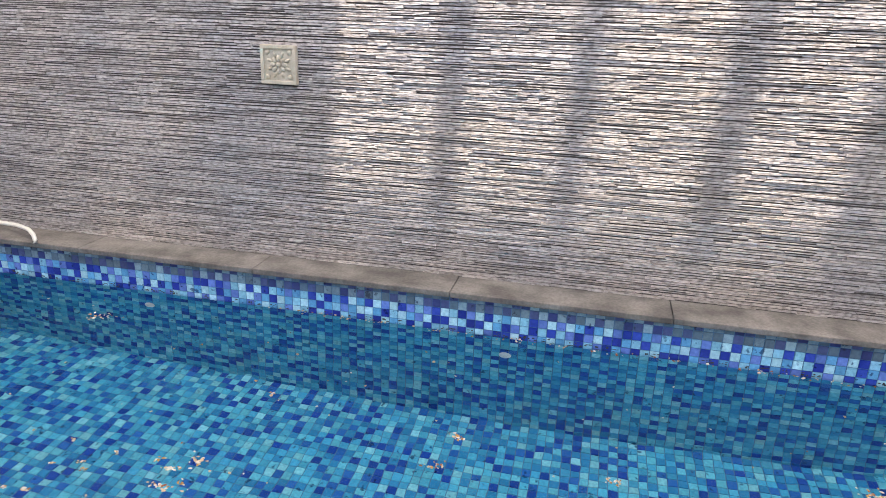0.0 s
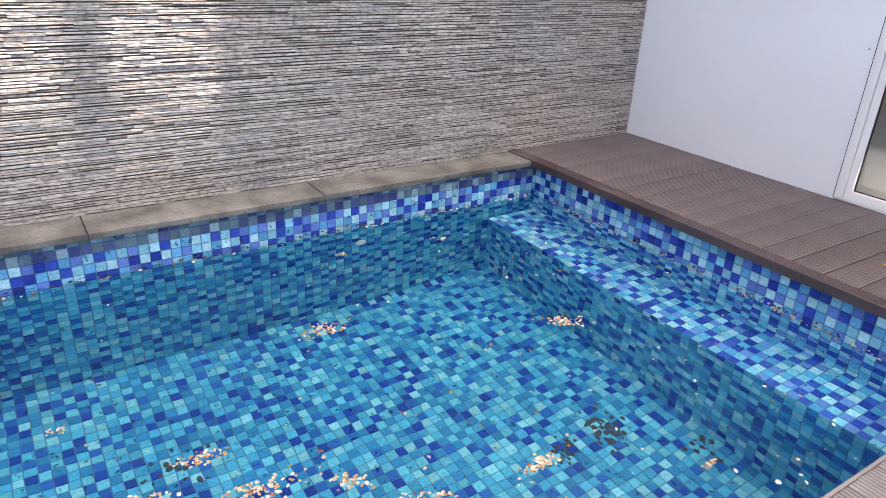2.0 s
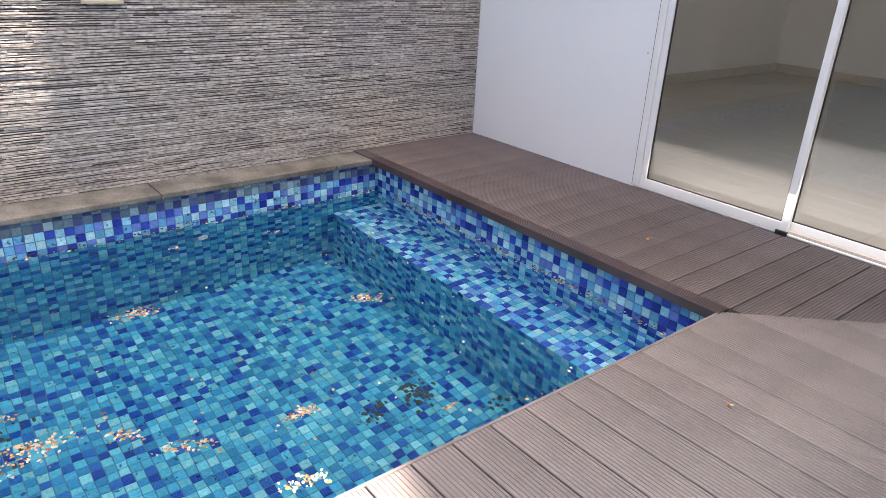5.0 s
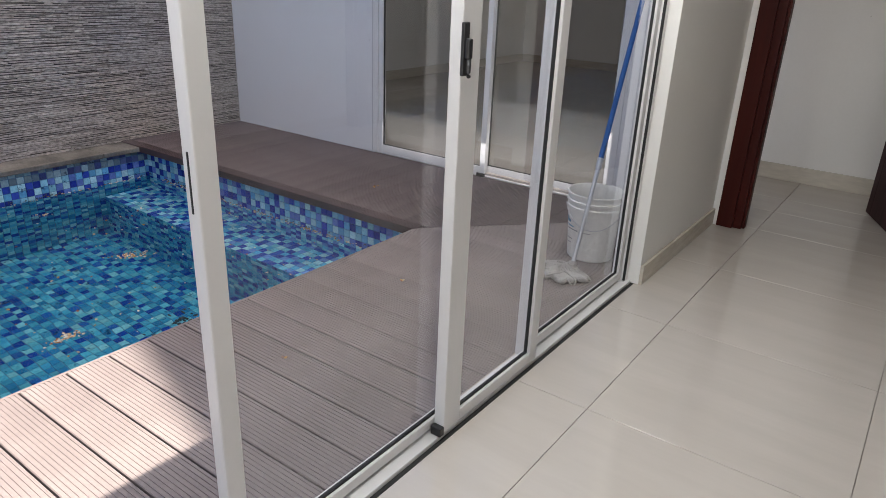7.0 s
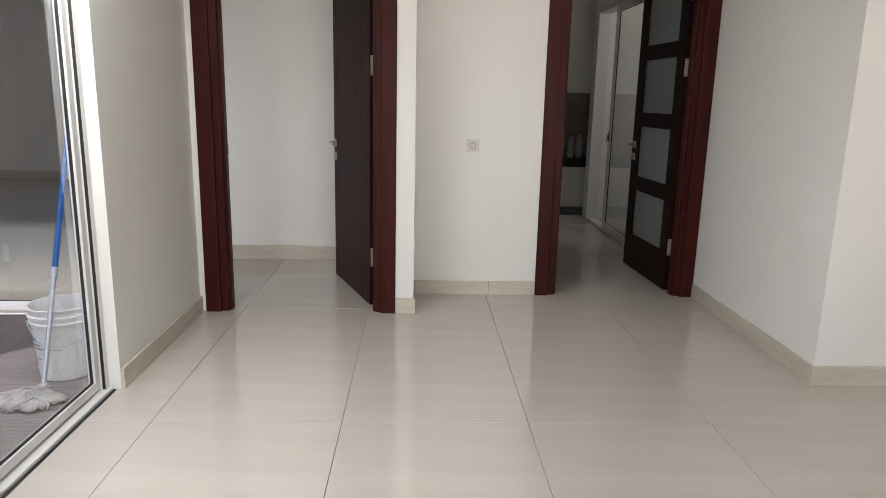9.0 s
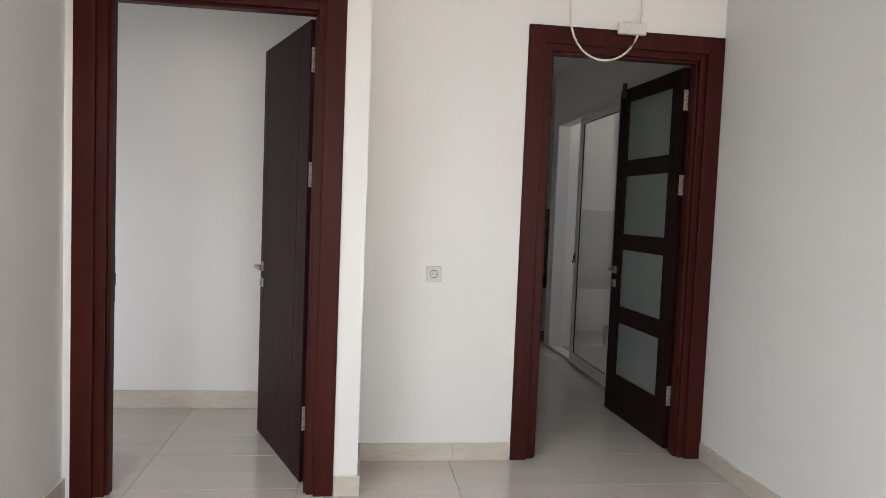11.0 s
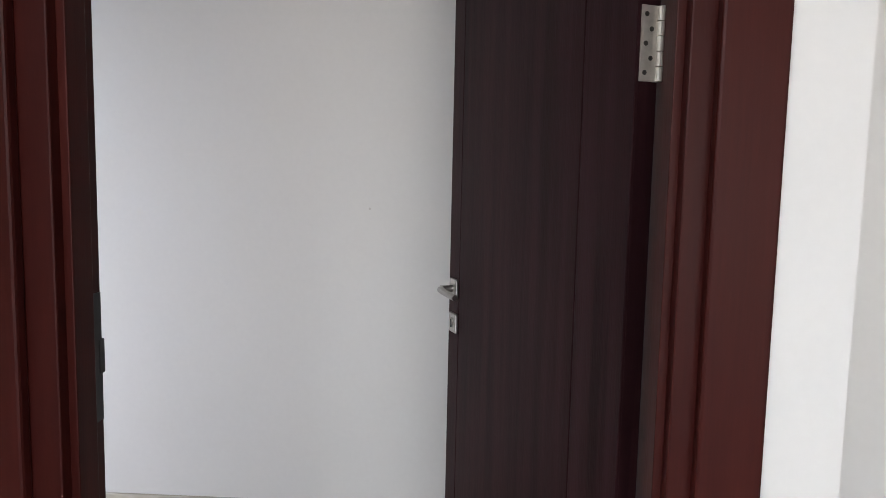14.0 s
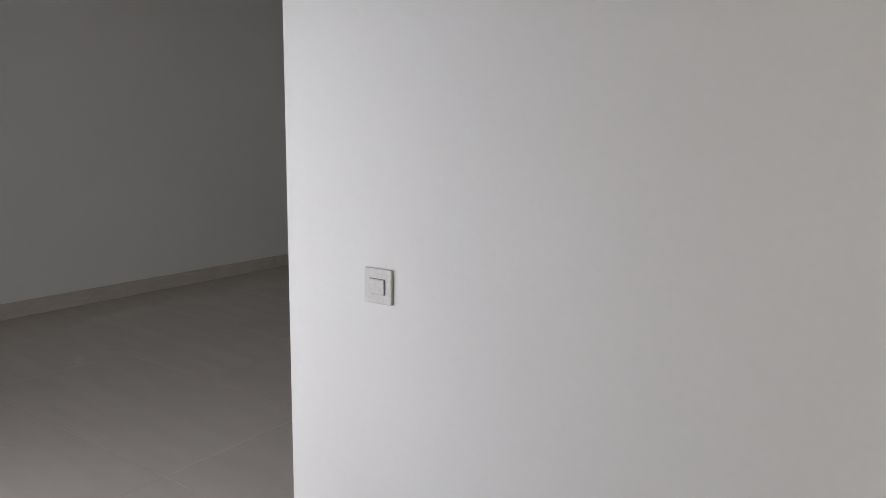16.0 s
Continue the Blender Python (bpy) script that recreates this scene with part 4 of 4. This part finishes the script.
def wall_socket(m):
    t = thing("power_socket", "square white wall socket with a round recessed plug face", "socket")
    t.matrix_basis = m
    bm = bmesh.new()
    box(bm, -0.042, 0.042, -0.011, 0, -0.042, 0.042, 0.003)
    part("plate", bm, PLASTIC, t)
    bm = bmesh.new()
    rot = Matrix.Rotation(math.pi / 2, 4, "X")
    lathe(bm, [(0.0235, 0.010), (0.0235, 0.014), (0.0195, 0.0145), (0.0185, 0.004), (0.004, 0.0035)], 28, rot)
    part("well", bm, SOCKET_WELL, t, "round recessed plug well")
    bm = bmesh.new()
    for x in (-0.0095, 0.0095):
        tube(bm, [(x, -0.0115, 0), (x, -0.0150, 0)], 0.003, 10)
    for z in (-0.0185, 0.0185):
        box(bm, -0.003, 0.003, -0.0152, -0.011, z - 0.003, z + 0.003)
    part("contact", bm, SCREW, t, "dark plug holes and earth clips")
    return t


def wall_switch(m):
    t = thing("light_switch", "square white wall light switch with a single rocker", "switch")
    t.matrix_basis = m
    bm = bmesh.new()
    box(bm, -0.042, 0.042, -0.010, 0, -0.0435, 0.0435, 0.003)
    part("plate", bm, PLASTIC, t)
    bm = bmesh.new()
    box(bm, -0.0235, 0.0235, -0.0112, -0.0095, -0.0195, 0.0195)
    part("gap", bm, GREY_INK, t)
    bm = bmesh.new()
    box(bm, -0.022, 0.022, -0.0150, -0.010, -0.018, 0.018, 0.0015, Matrix.Rotation(0.04, 4, "X"))
    part("rocker", bm, PLASTIC, t)
    return t


wall_socket(pose(0.678, D2_Y, 1.046))
wall_switch(pose(-1.876, VEST_Y, 1.008))
wall_switch(pose(2.645, CORNER_Y, 0.955))

bm = bmesh.new()
lathe(bm, [(0.001, 0), (0.0045, 0.001), (0.004, 0.002), (0.002, 0.002)], 12, pose(-0.623, VEST_Y, 1.214, 90))
solid("wall_plug", bm, PLASTIC, "small filled screw hole in the white wall", "wall plug")

bm = bmesh.new()
lathe(bm, [(0.001, 0), (0.006, 0.001), (0.005, 0.002), (0.002, 0.002)], 12, pose(-3.885, BED_Y, 0.86, 90))
solid("wall_plug", bm, SOCKET_WELL, "small filled screw hole in the outside wall", "wall plug")

bm = bmesh.new()
loop = [(1.36 + 0.20 * (1 - math.cos(a)) , 1.90 + 0.01 * math.sin(a), 2.52 - 0.27 * math.sin(a) ** 0.8) for a in [math.pi * k / 18 for k in range(19)]]
tube(bm, [(1.36, 1.92, TOP)] + loop + [(1.76, 1.92, TOP)], 0.006, 8)
cable = solid("cable", bm, HOSE, "loose white cable loop hanging above the kitchen door", "cable", smooth=True)
bm = bmesh.new()
box(bm, 1.63, 1.79, 1.885, 1.915, 2.395, 2.46, 0.008)
part("tape", bm, HOSE, cable, "white tape wrapped round the cable end")

bm = bmesh.new()
tube(bm, [(-5.53, -7.25, -0.025), (-5.49, -7.05, -0.005), (-5.45, -6.87, 0.005), (-5.38, -6.71, 0.01), (-5.33, -6.63, -0.005), (-5.305, -6.60, -0.03), (-5.300, -6.597, -0.05)], 0.014, 12)
solid("hose", bm, HOSE, "ivory plastic hose hanging over the pool coping", "hose", smooth=True)

for y in (-1.045, -3.435, -5.8):
    bm = bmesh.new()
    lathe(bm, [(0.036, 0), (0.036, 0.004), (0.030, 0.009), (0.016, 0.010), (0.014, 0.003), (0.002, 0.002)], 24, Matrix.Translation((POOL_X0, y, -0.555)) @ Matrix.Rotation(math.pi / 2, 4, "Y"))
    tagged(solid("pool_inlet", bm, PLASTIC, "round white water inlet in the mosaic wall", "pool inlet"), group="pool inlets")


def leaf_heap(centres, seed, name, label, z, spread_all=()):
    rn = random.Random(seed)
    bm = bmesh.new()

    def leaf(x, y):
        r = rn.uniform(0.004, 0.0105)
        a, tilt = rn.uniform(0, 6.28), rn.uniform(-0.5, 0.5)
        m = Matrix.Translation((x, y, z + rn.uniform(0.001, 0.008))) @ Matrix.Rotation(a, 4, "Z") @ Matrix.Rotation(tilt, 4, "X")
        k = rn.uniform(0.5, 0.9)
        pts = [(-r, 0, 0), (-r * 0.3, -r * k, 0.002), (r * 0.6, -r * k * 0.7, 0.003), (r * 1.1, 0, 0.001), (r * 0.5, r * k * 0.8, 0.004), (-r * 0.4, r * k, 0.002)]
        vs = [bm.verts.new(m @ Vector(p)) for p in pts]
        c = bm.verts.new(m @ Vector((0, 0, -0.003)))
        for i in range(6):
            bm.faces.new((vs[i], vs[(i + 1) % 6], c))
    for x, y, s, n in centres:
        d = 1.35 + rn.uniform(-0.5, 0.5)
        for _ in range(2 * n):
            u, v = rn.gauss(0, s), rn.gauss(0, s * 0.4)
            leaf(x + u * math.cos(d) - v * math.sin(d), y + u * math.sin(d) + v * math.cos(d))
    for x0, x1, y0, y1, n in spread_all:
        for _ in range(n):
            leaf(rn.uniform(x0, x1), rn.uniform(y0, y1))
    ob = solid(name, bm, LEAF, label, "leaves", "stuff")
    return ob


leaf_heap([(-3.84, -0.71, 0.06, 36), (-4.31, -1.74, 0.06, 40), (-3.14, -1.45, 0.045, 30), (-4.93, -0.71, 0.02, 9), (-5.00, -1.33, 0.02, 7), (-3.745, -2.44, 0.05, 26), (-3.20, -1.88, 0.05, 28), (-3.40, -2.05, 0.04, 22), (-3.50, -2.32, 0.09, 55), (-3.62, -2.62, 0.05, 22),
           (-3.45, -2.55, 0.08, 46), (-2.79, -1.62, 0.05, 24), (-2.84, -0.94, 0.02, 9), (-2.62, -2.1, 0.06, 26), (-2.9, -2.6, 0.10, 50), (-4.26, -3.50, 0.03, 8), (-4.03, -3.56, 0.03, 7), (-4.13, -2.82, 0.03, 8), (-4.35, -4.43, 0.02, 3),
           (-4.89, -5.83, 0.06, 14), (-3.80, -5.09, 0.01, 2), (-3.68, -4.96, 0.015, 3), (-3.64, -5.05, 0.01, 2), (-3.77, -4.85, 0.01, 2), (-3.64, -4.90, 0.01, 2), (-3.81, -4.50, 0.03, 11),
           (-3.74, -4.57, 0.02, 7), (-3.63, -4.56, 0.025, 10), (-3.66, -4.48, 0.02, 4), (-3.47, -5.12, 0.01, 3), (-3.48, -5.03, 0.01, 3), (-3.78, -4.65, 0.02, 3)],
          21, "fallen_leaves", "pale and orange fallen petals floating in clusters on the water", WATER_Z + 0.001,
          [(-5.1, -2.5, -6.5, 0.2, 190), (-4.6, -2.5, -1.2, 0.25, 70), (POOL_X0 + 0.015, POOL_X0 + 0.06, -5.0, 0.3, 190), (-5.1, -2.5, 0.295, 0.332, 210)])
leaf_heap([(-2.0, -0.35, 0.01, 2), (-3.15, 0.75, 0.01, 2), (-1.9, -1.2, 0.01, 1)], 8, "fallen_leaves", "a few dry leaves lying on the deck", DECK + 0.002)

rn = random.Random(4)
bm = bmesh.new()
for cx, cy, s, n in ((-3.69, -0.47, 0.075, 60), (-3.67, -0.75, 0.05, 26), (-3.30, -0.16, 0.05, 16), (-4.5, -2.4, 0.10, 22), (-4.1, -3.2, 0.10, 24)):
    for _ in range(n):
        x, y, r = rn.gauss(cx, s), rn.gauss(cy, s * 0.8), rn.uniform(0.006, 0.022)
        y = min(y, BENCH_Y - 0.03)
        bmesh.ops.create_icosphere(bm, subdivisions=1, radius=1.0, matrix=Matrix.Translation((x, y, BOTTOM_Z + 0.001)) @ Matrix.Diagonal((r, r * rn.uniform(0.5, 1), 0.004, 1)))
solid("algae_spots", bm, ALGAE, "dark algae spots on the pool floor", "algae", "stuff")

# kitchen counter seen through the door
counter = thing("kitchen_counter", "low white masonry counter with a dark granite top", "counter")
bm = bmesh.new()
box(bm, 1.0, 2.749, 6.08, 6.6, 0.0, 0.53)
part("base", bm, PAINT, counter)
bm = bmesh.new()
box(bm, 1.0, 2.748, 6.02, 6.597, 0.53, 0.64, 0.006)
part("worktop", bm, GRANITE, counter, "dark polished granite worktop")
bm = bmesh.new()
box(bm, 1.0, 2.748, 6.585, 6.598, 0.641, 1.46)
solid("backsplash", bm, BACKSPLASH, "brown glazed tile backsplash above the counter", "backsplash", "structure")
bm = bmesh.new()
box(bm, 1.0, 2.748, 5.45, 6.08, -0.004, 0.006, 0.002)
solid("floor_strip", bm, COPING, "rough grey tile floor strip before the counter", "floor", "structure")


def bottle(x, y, h, r):
    t = thing("bottle", "clear plastic bottle standing on the granite counter", "bottle", (x, y, 0.64), group="bottles on the counter")
    bm = bmesh.new()
    lathe(bm, [(r * 0.9, 0), (r, 0.01), (r, h * 0.3), (r * 0.92, h * 0.36), (r, h * 0.42), (r, h * 0.68), (r * 0.4, h * 0.86), (r * 0.36, h * 0.93)], 20)
    part("body", bm, BOTTLE, t, smooth=True)
    bm = bmesh.new()
    lathe(bm, [(r * 0.42, h * 0.93), (r * 0.42, h), (r * 0.3, h + 0.002)], 16)
    part("cap", bm, BLACK_PLASTIC, t)


bottle(2.30, 6.25, 0.30, 0.042)
bottle(2.42, 6.30, 0.33, 0.045)
bottle(2.20, 6.35, 0.27, 0.040)

# ---------------- floor tiles, last ----------------
TILE = 0.8
def floor_tiles(x0, x1, y0, y1):
    cache = {}
    i0, i1 = math.floor(x0 / TILE), math.ceil(x1 / TILE)
    j0, j1 = math.floor(y0 / TILE), math.ceil(y1 / TILE)
    for i in range(i0, i1):
        for j in range(j0, j1):
            a, b = max(i * TILE, x0) + 0.0010, min((i + 1) * TILE, x1) - 0.0010
            c, d = max(j * TILE, y0) + 0.0010, min((j + 1) * TILE, y1) - 0.0010
            if b - a < 0.01 or d - c < 0.01:
                continue
            key = (round(b - a, 4), round(d - c, 4))
            if key not in cache:
                bm = bmesh.new()
                box(bm, -(b - a) / 2, (b - a) / 2, -(d - c) / 2, (d - c) / 2, -0.010, 0.0, 0.0012)
                cache[key] = mesh_of("tile", bm, PORCELAIN)
            piece("tile", cache[key], floor, pose((a + b) / 2, (c + d) / 2, 0))


floor_tiles(-1.079, 6.05, -6.15, 2.05)
floor_tiles(-6.45, 0.175, 2.05, 8.05)
floor_tiles(-6.45, -1.20, 1.66, 2.05)
floor_tiles(1.0, 4.05, 2.05, 6.6)

# waterline tiles of the bench end, one by one
cache, laid = {}, {}
for j in range(5):
    mats, weights = MOSAIC_STAINED_ONE if j < 1 else MOSAIC_BAND_ONE
    for i in range(NX):
        laid[i, j] = k = tile_colour(weights, (laid.get((i - 1, j)), laid.get((i, j - 1))))
        key = (j < 1, k)
        if key not in cache:
            h = T / 2 - 0.0018
            cache[key] = boxes_mesh("mosaic_tile", [(Vector((0, 0.004, 0)), X * h, Z * h, Vector((0, -0.0045, 0)))], mats[k])
        piece("mosaic_tile", cache[key], pool, pose(POOL_X0 + (i + 0.5) * T, POOL_Y1 + random.uniform(-0.0006, 0.0006), wall_top - (j + 0.5) * T))

# stone strips of the middle of the wall, one by one
cache = {}
for a, b, z0, z1, d in near:
    key = (round(b - a, 3), round(z1 - z0, 3))
    if key not in cache:
        cache[key] = boxes_mesh("stone_strip", [(Vector((0, 0, 0)), Vector((0, (b - a) / 2, 0)), Vector((0, 0, (z1 - z0) / 2 - 0.0013)), Vector((0.020, 0, 0)))], CLADDING_ONE)
    piece("stone_strip", cache[key], stone, pose(STONE_X - 0.032 + d, (a + b) / 2, (z0 + z1) / 2))
